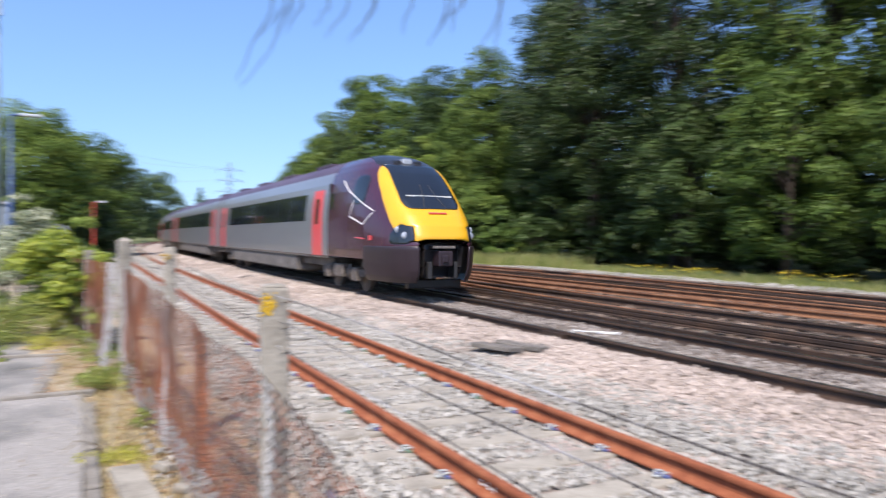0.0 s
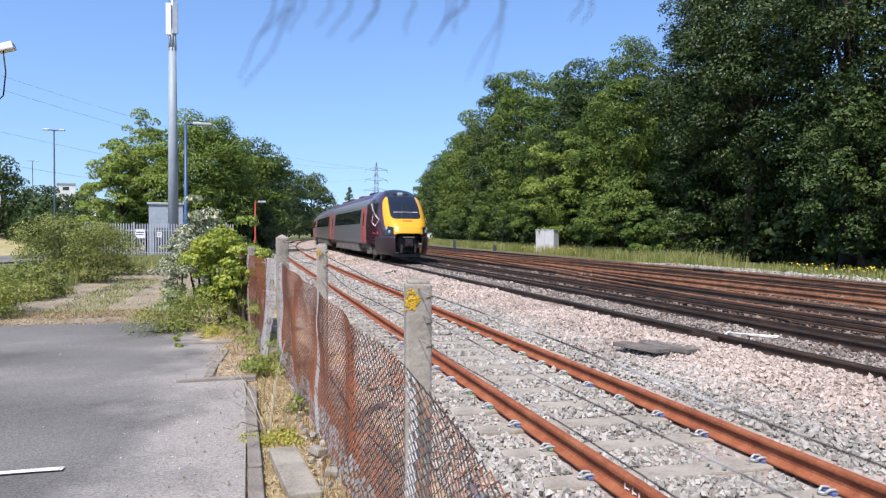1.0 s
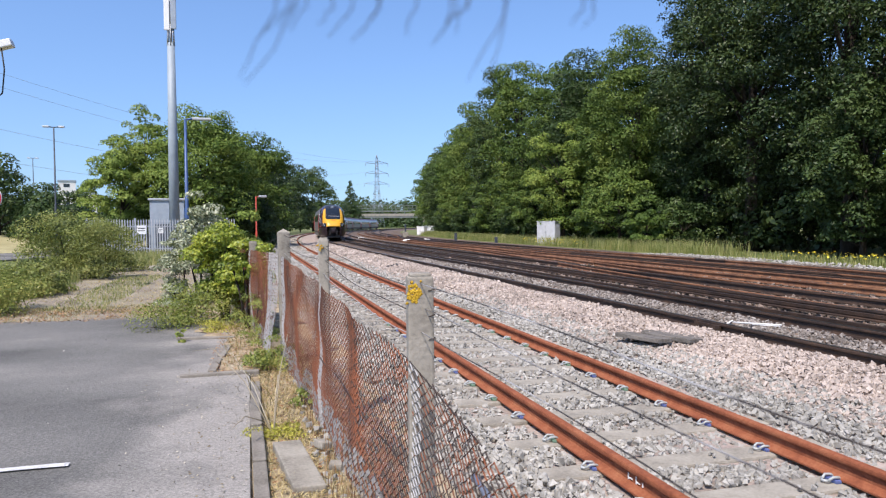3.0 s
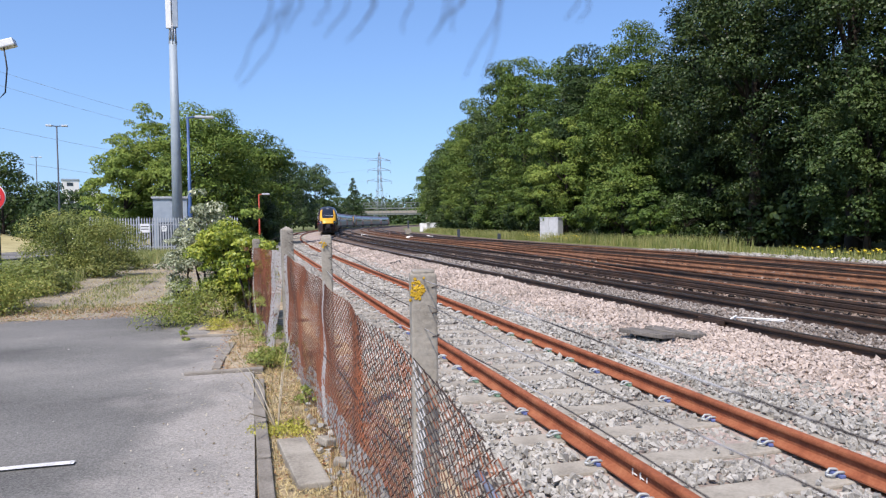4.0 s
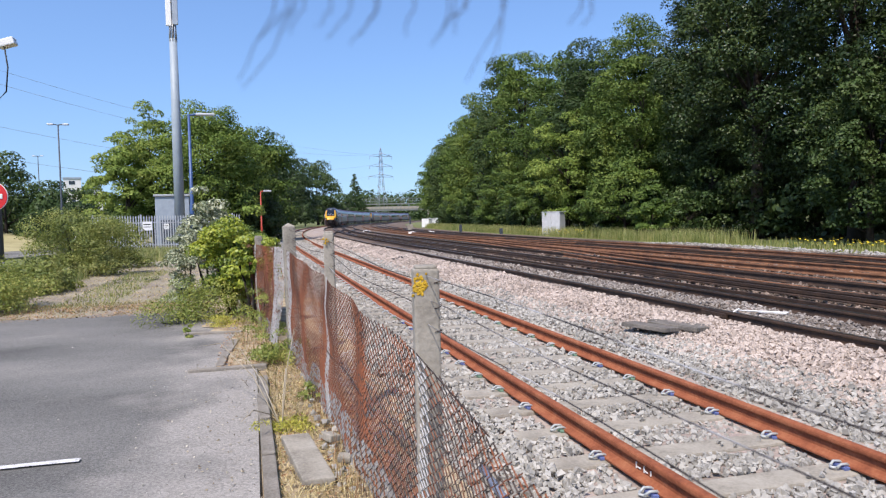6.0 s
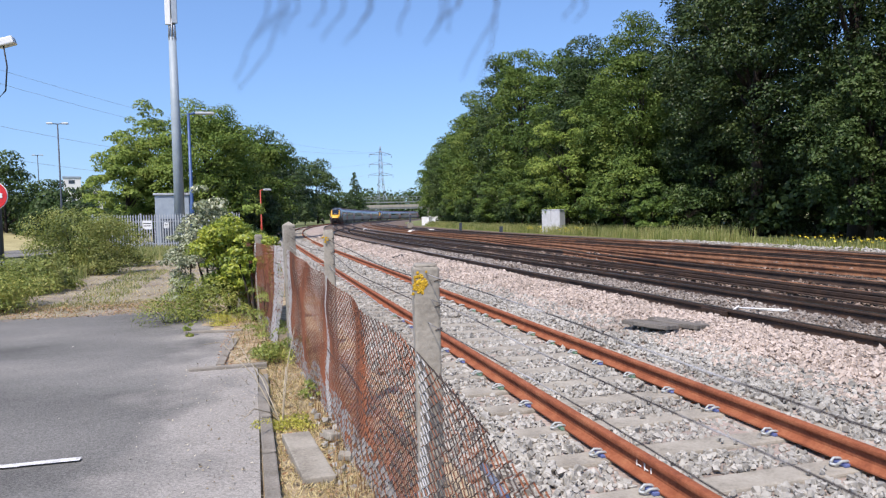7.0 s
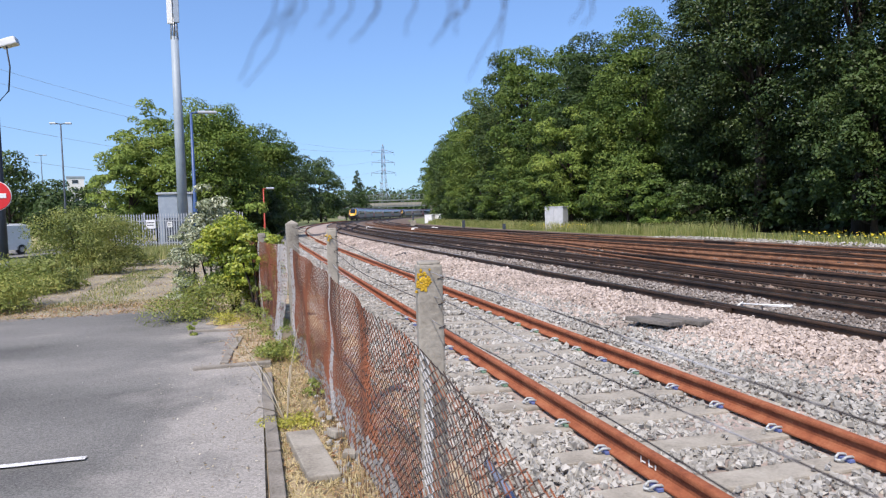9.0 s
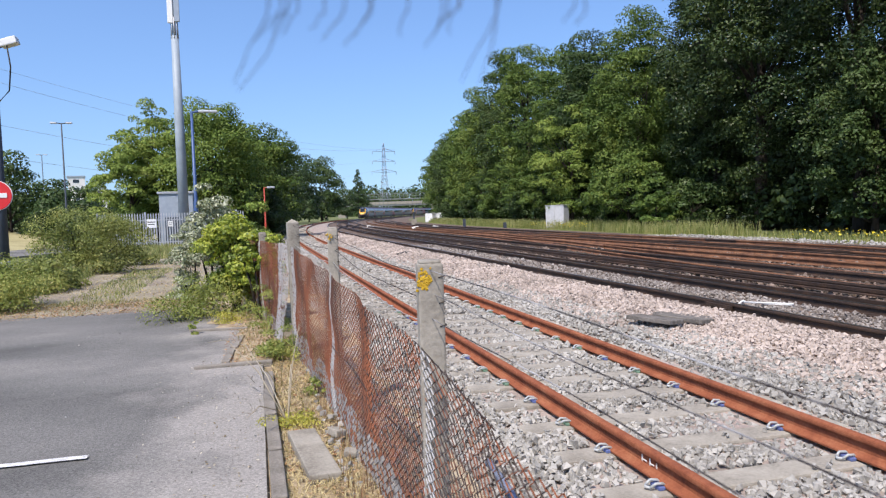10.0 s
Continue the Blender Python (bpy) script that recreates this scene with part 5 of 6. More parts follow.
# ---- posts, masts and boxes ----
def cabinet(x, y, w, d, h, material, label):
    t = thing("equipment_cabinet", label, "cabinet", pose(x, y, -0.15, 0, 0, -58), group="lineside cabinets")
    part("body", boxes((-w / 2, -d / 2, 0.1, w / 2, d / 2, h), bevel=0.02), material, t)
    part("roof", boxes((-w / 2 - 0.05, -d / 2 - 0.05, h, w / 2 + 0.05, d / 2 + 0.05, h + 0.06), bevel=0.015), material, t)
    part("plinth", boxes((-w / 2 - 0.04, -d / 2 - 0.04, -0.1, w / 2 + 0.04, d / 2 + 0.04, 0.1)), concrete, t)
    for s in (-1, 1):
        dr = part("door", boxes((min(0, s * (w / 2 - 0.04)) + 0.01, -d / 2 - 0.03, 0.16, max(0, s * (w / 2 - 0.04)) - 0.01, -d / 2 + 0.01, h - 0.05), bevel=0.008), material, t)
        part("handle", boxes((s * 0.07 - 0.015, -d / 2 - 0.06, h * 0.5, s * 0.07 + 0.015, -d / 2 - 0.03, h * 0.5 + 0.16)), galv, dr)


cabinet(26.3, 58.5, 1.95, 0.85, 2.12, cabinet_grey, "pale grey steel location cabinet on the verge")
cabinet(30.6, 124, 1.8, 0.9, 1.6, white_paint, "white steel location cabinet far down the line")
cabinet(33.2, 128, 2.4, 0.9, 1.7, white_paint, "white steel location cabinet far down the line")


def mast():
    t = thing("phone_mast", "tall grey steel monopole mast with panel antennas", "mast", pose(-4.8, 49.8, -0.15))
    bm = bmesh.new()
    tube(bm, [(0, 0, 0), (0, 0, 8), (0, 0, 14.1)], [0.35, 0.30, 0.24], 18)
    part("pole", bm, mast_grey, t)
    bm = bmesh.new()
    for a in range(8):
        c, s = math.cos(a * math.pi / 4) * 0.24, math.sin(a * math.pi / 4) * 0.24
        tube(bm, [(c, s, 13.9), (c * 0.8, s * 0.8, 15.3)], 0.03, 5)
    tube(bm, [(0, 0, 14.0), (0, 0, 18.0)], 0.09, 8)
    part("lattice", bm, galv, t)
    for k, (x, y) in enumerate(((-0.22, -0.14), (0.2, -0.16), (0.02, 0.22))):
        part("antenna", boxes((x - 0.17, y - 0.09, 14.9 + 0.1 * k, x + 0.17, y + 0.09, 17.0 + 0.1 * k), bevel=0.03), white_paint if k == 0 else grey_paint, t, "pale panel antenna")
    bm = bmesh.new()
    for x in (-0.2, 0.16):
        tube(bm, [(x, 0, 16.8), (x, 0, 18.3)], 0.02, 5)
    part("aerial", bm, galv, t)


mast()


def street_lamp(x, y, h, arm, material, label, double=False, head=0.75, r=0.09, rz=0):
    t = thing("street_lamp", label, "street lamp", pose(x, y, -0.15, 0, 0, rz), group="street lamps")
    bm = bmesh.new()
    tube(bm, [(0, 0, 0), (0, 0, h * 0.35), (0, 0, h * 0.36), (0, 0, h)], [r * 1.25, r * 1.15, r * 0.85, r * 0.6], 10)
    part("pole", bm, material, t)
    for s in ((1, -1) if double else (1,)):
        bm = bmesh.new()
        tube(bm, [(0, 0, h - 0.05), (s * arm, 0, h + 0.02)], r * 0.5, 8)
        part("arm", bm, material, t)
        part("lamp_head", boxes((min(s * arm * 0.8, s * (arm + head)), -0.13, h - 0.06, max(s * arm * 0.8, s * (arm + head)), 0.13, h + 0.09), bevel=0.04), galv, t, "pale lamp head")


street_lamp(-3.6, 44.8, 8.4, 0.5, blue_paint, "blue painted lamp column with one long head", head=1.0, r=0.13)
street_lamp(-16.3, 68, 10.7, 0.45, slate_paint, "tall dark twin-headed lamp column by the road", True, 0.42, 0.09)
street_lamp(-36.0, 136, 14.0, 0.4, slate_paint, "distant dark lamp column", True, 0.5, 0.10)
street_lamp(0.55, 55, 4.15, 0.25, red_paint, "short red lamp post with a tilted white head", head=0.55, r=0.075)


def sign_post():
    t = thing("sign_post", "dark blue post with a no-entry disc and a floodlight", "sign post", pose(-6.43, 20.1, -0.15))
    bm = bmesh.new()
    tube(bm, [(0.12, 0, 0), (0.12, 0, 6.35)], [0.115, 0.095], 14)
    part("pole", bm, slate_paint, t)
    bm = bmesh.new()
    r = bmesh.ops.create_cone(bm, cap_ends=True, segments=40, radius1=0.37, radius2=0.37, depth=0.02, matrix=pose(0.02, -0.14, 2.66, 90, 0, 0))
    d = part("sign_disc", bm, sign_red, t, "round red no-entry disc", m=pose(0, 0, 0, 0, 0, 4))
    part("white_bar", boxes((-0.25, -0.165, 2.60, 0.29, -0.152, 2.72), bevel=0.004), white_paint, d, "white bar")
    bm = bmesh.new()
    bmesh.ops.create_cone(bm, cap_ends=True, segments=40, radius1=0.39, radius2=0.39, depth=0.01, matrix=pose(0.02, -0.125, 2.66, 90, 0, 0))
    part("rim", bm, white_paint, d, "pale rim")
    part("bracket", boxes((0.02, -0.122, 2.4, 0.22, 0.1, 2.46), (0.02, -0.122, 2.86, 0.22, 0.1, 2.92), bevel=0.006), galv, t)
    part("floodlight", boxes((-0.1, -0.16, -0.09, 0.3, 0.16, 0.1), bevel=0.03), white_paint, t, "white floodlight housing", m=pose(0.44, 0, 6.5, 0, -18, 0))
    bm = bmesh.new()
    tube(bm, [(0.0, -0.11, 5.0), (0.26, -0.12, 5.02), (0.5, -0.12, 5.3), (0.56, -0.12, 5.9), (0.5, -0.1, 6.42)], 0.018, 6)
    tube(bm, [(0.0, 0, 6.33), (0.48, 0, 6.45)], 0.03, 6)
    part("cable", bm, black_rubber, t, "drooping black cable")
    bm = bmesh.new()
    tube(bm, [(0.12, 0, 0.82), (0.12, 0, 0.98)], 0.135, 12)
    part("collar", bm, galv, t)


sign_post()


def palisade():
    t = thing("palisade_fence", "grey galvanised steel palisade fence with pointed pales", "fence", pose(0, 47, -0.15))
    bm = bmesh.new()
    x0, z = 0.0, 2.4
    vs = [(-0.034, -0.01, 0.1), (0.034, -0.01, 0.1), (0.034, -0.01, z - 0.1), (0.0, -0.01, z), (-0.034, -0.01, z - 0.1)]
    f = [bm.verts.new(v) for v in vs]
    b = [bm.verts.new((v[0], 0.012, v[2])) for v in vs]
    bm.faces.new(f[::-1])
    bm.faces.new(b)
    for k in range(5):
        bm.faces.new((f[k], f[(k + 1) % 5], b[(k + 1) % 5], b[k]))
    bmesh.ops.recalc_face_normals(bm, faces=bm.faces)
    me = bpy.data.meshes.new("pale")
    bm.to_mesh(me)
    bm.free()
    me.materials.append(galv)
    for x in np.arange(-9.6, -0.8, 0.155):
        part("pale", me, None, t, m=pose(x, 0, random.uniform(-0.01, 0.01)))
    for zz in (0.5, 1.9):
        part("rail", boxes((-9.65, 0.014, zz, -0.75, 0.06, zz + 0.06)), galv, t)
    for x in np.arange(-9.6, -0.7, 2.75):
        part("post", boxes((x - 0.05, 0.062, 0, x + 0.05, 0.16, 2.45)), galv, t)
    for x, w, z0, h in ((-6.75, 0.55, 1.45, 0.55), (-5.5, 0.3, 1.5, 0.35)):
        s = part("sign_plate", boxes((x, -0.03, z0, x + w, -0.014, z0 + h)), white_paint, t, "small white notice plate")
        part("text_bars", boxes((x + 0.05, -0.036, z0 + h * 0.62, x + w - 0.05, -0.031, z0 + h * 0.72), (x + 0.05, -0.036, z0 + h * 0.35, x + w - 0.08, -0.031, z0 + h * 0.43)), black_rubber, s)


palisade()


def hut():
    t = thing("equipment_hut", "grey flat-roofed steel equipment hut behind the palisade", "hut", pose(-5.0, 53.5, -0.15))
    part("wall", boxes((-1.65, -1.2, 0, 0.6, 1.2, 3.75), bevel=0.02), grey_paint, t)
    part("roof", boxes((-1.75, -1.3, 3.75, 0.7, 1.3, 3.9), bevel=0.02), galv, t)
    part("door", boxes((-1.3, -1.24, 0.1, -0.4, -1.2, 2.1)), slate_paint, t)


hut()


pylon_grey = mat("pylon_grey_steel", [(0.17, 0.20, 0.24), (0.25, 0.28, 0.32)], 0.5, 0.7, bump=0)


def pylon(x, y, h):
    t = thing("electricity_pylon", "grey lattice steel transmission tower on the skyline", "pylon", pose(x, y, -0.15, 0, 0, 10))
    bm = bmesh.new()
    levels = [(0, 4.2), (0.18, 3.2), (0.34, 2.3), (0.48, 1.6), (0.58, 1.25), (0.68, 1.1), (0.79, 0.95), (0.88, 0.8), (0.94, 0.55), (1.0, 0.1)]
    for (a, w), (b, v) in zip(levels, levels[1:]):
        c0 = [(w * sx, w * sy, a * h) for sx, sy in ((-1, -1), (1, -1), (1, 1), (-1, 1))]
        c1 = [(v * sx, v * sy, b * h) for sx, sy in ((-1, -1), (1, -1), (1, 1), (-1, 1))]
        for k in range(4):
            tube(bm, [c0[k], c1[k]], 0.13, 4)
            tube(bm, [c0[k], c1[(k + 1) % 4]], 0.06, 4)
            tube(bm, [c0[(k + 1) % 4], c1[k]], 0.06, 4)
    part("tower", bm, pylon_grey, t)
    for zz, L in ((0.60, 9.2), (0.745, 8.6), (0.88, 8.4)):
        bm = bmesh.new()
        for s in (-1, 1):
            for dy in (-0.6, 0.6):
                tube(bm, [(s * 0.8, dy, zz * h), (s * L, 0, zz * h + 0.3)], 0.13, 4)
                tube(bm, [(s * 0.8, dy, zz * h + 2.2), (s * L, 0, zz * h + 0.3)], 0.10, 4)
            tube(bm, [(s * L, 0, zz * h + 0.3), (s * L, 0, zz * h - 1.8)], 0.14, 4)
        part("cross_arm", bm, pylon_grey, t)


pylon(88.5, 492, 52)


def power_lines():
    t = thing("power_lines", "thin overhead conductors crossing the sky to the tower", "power line")
    for k, (ax, az, bx, by, bz) in enumerate(((-8, 47, -118, 120, 51), (-8, 39.5, -112, 120, 36.5), (-8, 32, -108, 120, 27), (8, 47, -132, 132, 60))):
        bm = bmesh.new()
        pts = []
        for q in np.linspace(0, 1, 40):
            sag = 4 * q * (1 - q) * 12
            pts.append((88.5 + ax + (bx - 88.5 - ax) * q, 492 + (by - 492) * q, az + (bz - az) * q - sag))
        tube(bm, pts, 0.045, 4)
        part("conductor", bm, grey_paint, t)


power_lines()


def footbridge():
    """A girder bridge over the line, with a truss gantry before it."""
    t = thing("footbridge", "long grey steel girder footbridge over the tracks", "bridge", pose(52, 330, 0, 0, 0, -11))
    part("deck", boxes((-22, -1.2, 8.2, 31, 1.2, 8.7), bevel=0.05), bridge_grey, t)
    for y in (-1.2, 1.2):
        bm = bmesh.new()
        tube(bm, [(-22, y, 11.0), (31, y, 11.0)], 0.14, 6)
        tube(bm, [(-22, y, 9.8), (31, y, 9.8)], 0.08, 6)
        for x in np.arange(-22, 31.1, 2.0):
            tube(bm, [(x, y, 8.6), (x, y, 11.0)], 0.09, 5)
        part("parapet", bm, bridge_grey, t)
    for x in (-21, 29.5):
        part("pier", boxes((x - 0.5, -1, -0.5, x + 0.5, 1, 8.2), bevel=0.05), concrete, t)
    t = thing("road_bridge", "low pale girder bridge behind the footbridge", "bridge", pose(64, 375, 0, 0, 0, -11))
    part("girder", boxes((-18, -3, 5.7, 30, 3, 6.6), bevel=0.05), bridge_grey, t)
    part("parapet", boxes((-18, -3.2, 6.6, 30, -3.0, 8.0), bevel=0.03), concrete, t)
    bm = bmesh.new()
    for x in np.arange(-17.5, 30, 2.2):
        box(bm, x, -3.3, 6.0, x + 0.3, -3.2, 7.9)
    part("stiffeners", bm, bridge_grey, t)
    part("abutment", boxes((-22, -3, -0.5, -18, 3, 8.0)), concrete, t)
    part("abutment", boxes((30, -3, -0.5, 36, 3, 8.0)), concrete, t)


footbridge()


def block(x, y, w, d, h, label, storeys):
    t = thing("distant_building", label, "building", pose(x, y, -0.2, 0, 0, 12), group="distant buildings")
    part("wall", boxes((-w / 2, -d / 2, 0, w / 2, d / 2, h)), building_white, t)
    part("roof", boxes((-w / 2 - 0.2, -d / 2 - 0.2, h, w / 2 + 0.2, d / 2 + 0.2, h + 0.5)), grey_paint, t)
    for s in range(storeys):
        for x0 in np.arange(-w / 2 + 1.5, w / 2 - 2.0, 3.6):
            part("window", boxes((x0, -d / 2 - 0.05, h * (s + 0.35) / storeys, x0 + 1.8, -d / 2 + 0.02, h * (s + 0.75) / storeys)), glass_dark, t)


block(-57.6, 255, 5.0, 8, 16.9, "distant white flat-roofed tower block", 6)
block(-53.2, 262, 6, 8, 13.6, "distant pale lower block", 5)
block(-61.6, 262, 4, 8, 12.6, "distant pale block beside the tower", 5)


# ---- low plants ----
brown_leaf = mat("dry_brown_leaf", [(0.16, 0.07, 0.03), (0.30, 0.16, 0.07), (0.42, 0.28, 0.14)], 3, 0.9, bump=0, fine=9, island=0.5)
leaf_yellow = mat("yellowed_leaf", [(0.24, 0.25, 0.03), (0.44, 0.42, 0.06), (0.60, 0.54, 0.12)], 3, 0.6, bump=0, fine=9, island=0.4, trans=0.25)
bush("silver_shrub", "silvery grey-leaved shrub on thin upright stems", -1.12, 18.0, 0.8, 0.7, 2.85, leaf_silver, 301, 5500, 0.095, 40, 0.1, 0.45)
bush("silver_shrub", "low straggling part of a silvery grey shrub", -1.55, 16.8, 0.6, 0.5, 1.7, leaf_silver, 302, 3200, 0.085, 24, 0.0, 0.45)
bush("climber_bush", "lime green leafy climber smothering the fence", -0.40, 13.6, 0.78, 0.95, 1.95, leaf_lime, 303, 14000, 0.058, 40, 0.2, 0.75)
bush("climber_bush", "lime green climber spilling over the fence top", 0.02, 12.3, 0.42, 0.55, 1.80, leaf_lime, 304, 5500, 0.058, 22, 0.55, 0.75)
bush("climber_bush", "yellow-green climber trailing along the fence", -0.45, 15.6, 0.5, 0.8, 1.85, leaf_lime, 319, 3000, 0.08, 18, 0.6, 0.75)
bush("climber_bush", "small yellow-green climber leaves on the mesh", 0.25, 11.2, 0.12, 0.25, 1.15, leaf_lime, 320, 300, 0.06, 8, 0.85, 0.75)
bush("green_bush", "dark green rounded bush behind the climber", -0.45, 19.3, 0.8, 0.9, 2.6, leaf_bright, 305, 3500, 0.10, 22, 0.0)
bush("weed_clump", "tangled green weeds at the foot of the climber", -1.0, 13.0, 0.85, 0.7, 0.75, leaf_weed, 306, 7500, 0.045, 34, 0.0, 0.4)
bush("weed_clump", "pale green weeds along the fence foot", 0.1, 11.6, 0.42, 1.2, 0.8, leaf_weed, 307, 4200, 0.04, 28, 0.0, 0.35)
bush("weed_clump", "green weed clump by the kerb", 0.22, 8.9, 0.36, 0.6, 0.48, leaf_weed, 308, 3800, 0.034, 30, 0.0, 0.45)
bush("weed_clump", "yellowing groundsel clump by the slab", 0.17, 5.95, 0.27, 0.26, 0.16, leaf_yellow, 309, 2000, 0.03, 16, 0.0, 0.35)
bush("weed_clump", "small weed in the kerb joint", -1.05, 11.2, 0.14, 0.12, 0.32, leaf_weed, 310, 260, 0.05, 8)
bush("olive_bush", "broad olive green bramble bush beside the path", -5.95, 26.5, 1.65, 1.6, 2.35, leaf_olive, 311, 24000, 0.065, 60)
bush("olive_bush", "olive green bramble bush towards the palisade", -5.6, 30.5, 1.5, 1.6, 2.0, leaf_olive, 312, 12000, 0.075, 44)
bush("nettle_bank", "rank green nettles and weeds beside the path", -5.5, 16.6, 1.25, 1.4, 1.0, leaf_weed, 313, 19000, 0.052, 60, 0.0, 0.45)
bush("nettle_bank", "rank green nettles at the end of the car park", -7.4, 17.5, 1.3, 1.3, 1.1, leaf_weed, 314, 9000, 0.065, 44, 0.0, 0.45)
bush("nettle_bank", "pale grassy weeds before the bramble bush", -5.5, 20.5, 0.9, 1.6, 0.85, leaf_olive, 315, 4500, 0.09, 30)
bush("green_bush", "dark green bush under the trees", -10.5, 52, 3.0, 2.0, 2.6, leaf_dark, 316, 5000, 0.2, 30)
# both bushes take leaf_deep for the shade under the trees
bush("green_bush", "green bush beside the siding, darkened in colour for tree shade", 0.0, 62, 2.6, 3.0, 3.4, leaf_deep, 317, 6000, 0.22, 30)
bush("green_bush", "green bush beside the siding, darkened in colour for tree shade", 1.0, 76, 2.6, 5.0, 3.4, leaf_deep, 318, 6000, 0.25, 30)


def grass(name, label, region, count, h, width, material, seed, z=-0.08, lean=0.35):
    rng = np.random.default_rng(seed)
    tagged(part(name, blades(region, count, h, width, rng, lean, z), material), label, "grass", kind="stuff")


def rect(x0, y0, x1, y1):
    return lambda r: (r.uniform(x0, x1), r.uniform(y0, y1))


def beside(s0, s1, o0, o1):
    def pick(r):
        return along(r.uniform(s0, s1), r.uniform(o0, o1))[0][:2]
    return pick


grass("tall_grass", "tall pale green grass along the far verge", beside(34, 130, 17.2, 20.5), 26000, 0.8, 0.014, green_grass, 401, -0.16)
grass("tall_grass", "tall grass on the verge bank under the wood", beside(-8, 34, 18.0, 22.0), 2200, 0.35, 0.02, green_grass, 402, -0.16)
grass("verge_grass", "dry grass strip along the kerb", rect(0.1, 2.5, 0.75, 10), 1500, 0.06, 0.003, dry_grass, 403, -0.03)
grass("verge_grass", "straw-coloured dead grass lying flat along the fence", rect(0.08, 2.3, 0.72, 10.5), 9000, 0.026, 0.0035, straw_grass, 412, -0.022, 4.5)
grass("verge_grass", "dry straggling grass behind the kerb", rect(-0.35, 8.7, 0.3, 14), 900, 0.08, 0.004, dry_grass, 404, 0.0, 1.2)
grass("path_grass", "thin dry grass on the path", rect(-6.4, 14.4, -1.4, 17.0), 5200, 0.055, 0.006, dry_grass, 405, -0.03, 1.4)
grass("path_grass", "green grass in front of the palisade", rect(-9.5, 34, -1.2, 46.8), 9000, 0.45, 0.02, green_grass, 406, -0.1)
grass("path_grass", "tufts of pale grass in the middle of the path", rect(-4.3, 16.3, -3.0, 27), 2600, 0.09, 0.007, green_grass, 407, -0.03, 1.0)
grass("path_grass", "sun-bleached thatch beside the wheel ruts", rect(-6.2, 16.5, -1.6, 30), 4200, 0.04, 0.008, straw_grass, 413, -0.03, 2.5)
grass("verge_grass", "pale grass among the bushes by the path", rect(-7.8, 18, -5.2, 25), 3500, 0.5, 0.007, green_grass, 408, -0.05)
grass("verge_grass", "brown dead stalks among the kerbs", rect(-0.3, 8.95, 0.3, 13), 110, 0.24, 0.003, dry_grass, 410, 0.0, 0.6)


grass("verge_grass", "rusty dead grass under the mesh", rect(0.48, 3, 0.82, 8), 900, 0.10, 0.003, dead_grass, 411, -0.02)
bush("weed_clump", "straggling green weed under the mesh", 0.5, 6.9, 0.14, 0.3, 0.3, leaf_weed, 330, 700, 0.03, 14, 0.0, 0.4)
bush("weed_clump", "straggling weed across the kerb stones", -0.5, 12.2, 0.4, 0.25, 0.25, leaf_yellow, 331, 1500, 0.032, 18, 0.0, 0.4)


def stalks():
    t = thing("dead_stalks", "long bent straw-coloured weed stalks over the kerb", "weed", pose(0.17, 6.0, -0.02))
    r = random.Random(8)
    for dx, dy, h in ((-0.75, 1.5, 0.62), (-0.5, 1.9, 0.5), (0.25, 1.3, 0.75), (-0.32, -0.55, 0.3), (0.1, 0.9, 0.4)):
        bm = bmesh.new()
        tube(bm, [(0, 0, 0), (dx * 0.3, dy * 0.3, h * 0.6), (dx * 0.7, dy * 0.7, h * 0.95), (dx, dy, h * 0.8)], [0.005, 0.0045, 0.0038, 0.002], 5)
        for _ in range(7):
            q = r.uniform(0.35, 1.0)
            a = Vector((dx * q, dy * q, h * min(0.95, 1.3 * q) - 0.03))
            tube(bm, [tuple(a), (a.x + r.uniform(-0.06, 0.06), a.y + r.uniform(-0.06, 0.06), a.z + r.uniform(0.0, 0.05))], 0.0022, 4)
        part("stalk", bm, straw, t)


stalks()


def kerb_litter(region, count, size, seed):
    rng = np.random.default_rng(seed)
    xy = np.array([region(rng) for _ in range(count)])
    p = np.column_stack([xy, np.full(count, 0.012)])
    nrm = np.tile((0.0, 0.0, 1.0), (count, 1)) + rng.normal(0, 0.25, (count, 3))
    tagged(part("leaf_litter", leaf_mesh(p, nrm, size, rng, 0.6), straw), "pale dry leaf litter blown against the kerb", "leaf litter", kind="stuff")


kerb_litter(lambda r: (-abs(r.normal(0, 0.42)) + 0.02, r.uniform(3.5, 9)), 420, 0.022, 503)


def flowers(region, count, h, seed):
    rng = np.random.default_rng(seed)
    xy = np.array([region(rng) for _ in range(count)])
    p = np.column_stack([xy, rng.uniform(0.15, h, count)])
    tagged(part("ragwort_flowers", leaf_mesh(p, np.tile((0.0, 0.0, 1.0), (count, 1)), 0.1, rng, 0.9), yellow_flower), "bright yellow flower heads along the verge", "flowers", kind="stuff")


flowers(beside(21.5, 27.5, 16.6, 17.8), 110, 0.45, 501)
flowers(beside(15.5, 19.0, 16.8, 17.8), 70, 0.5, 502)
flowers(beside(50, 64, 17.2, 18.2), 200, 0.5, 503)
flowers(beside(2, 10, 17.0, 18.0), 120, 0.5, 504)
grass("verge_grass", "green stems under the yellow flowers", beside(2, 28, 16.6, 18.0), 2600, 0.45, 0.015, green_grass, 411, -0.16)


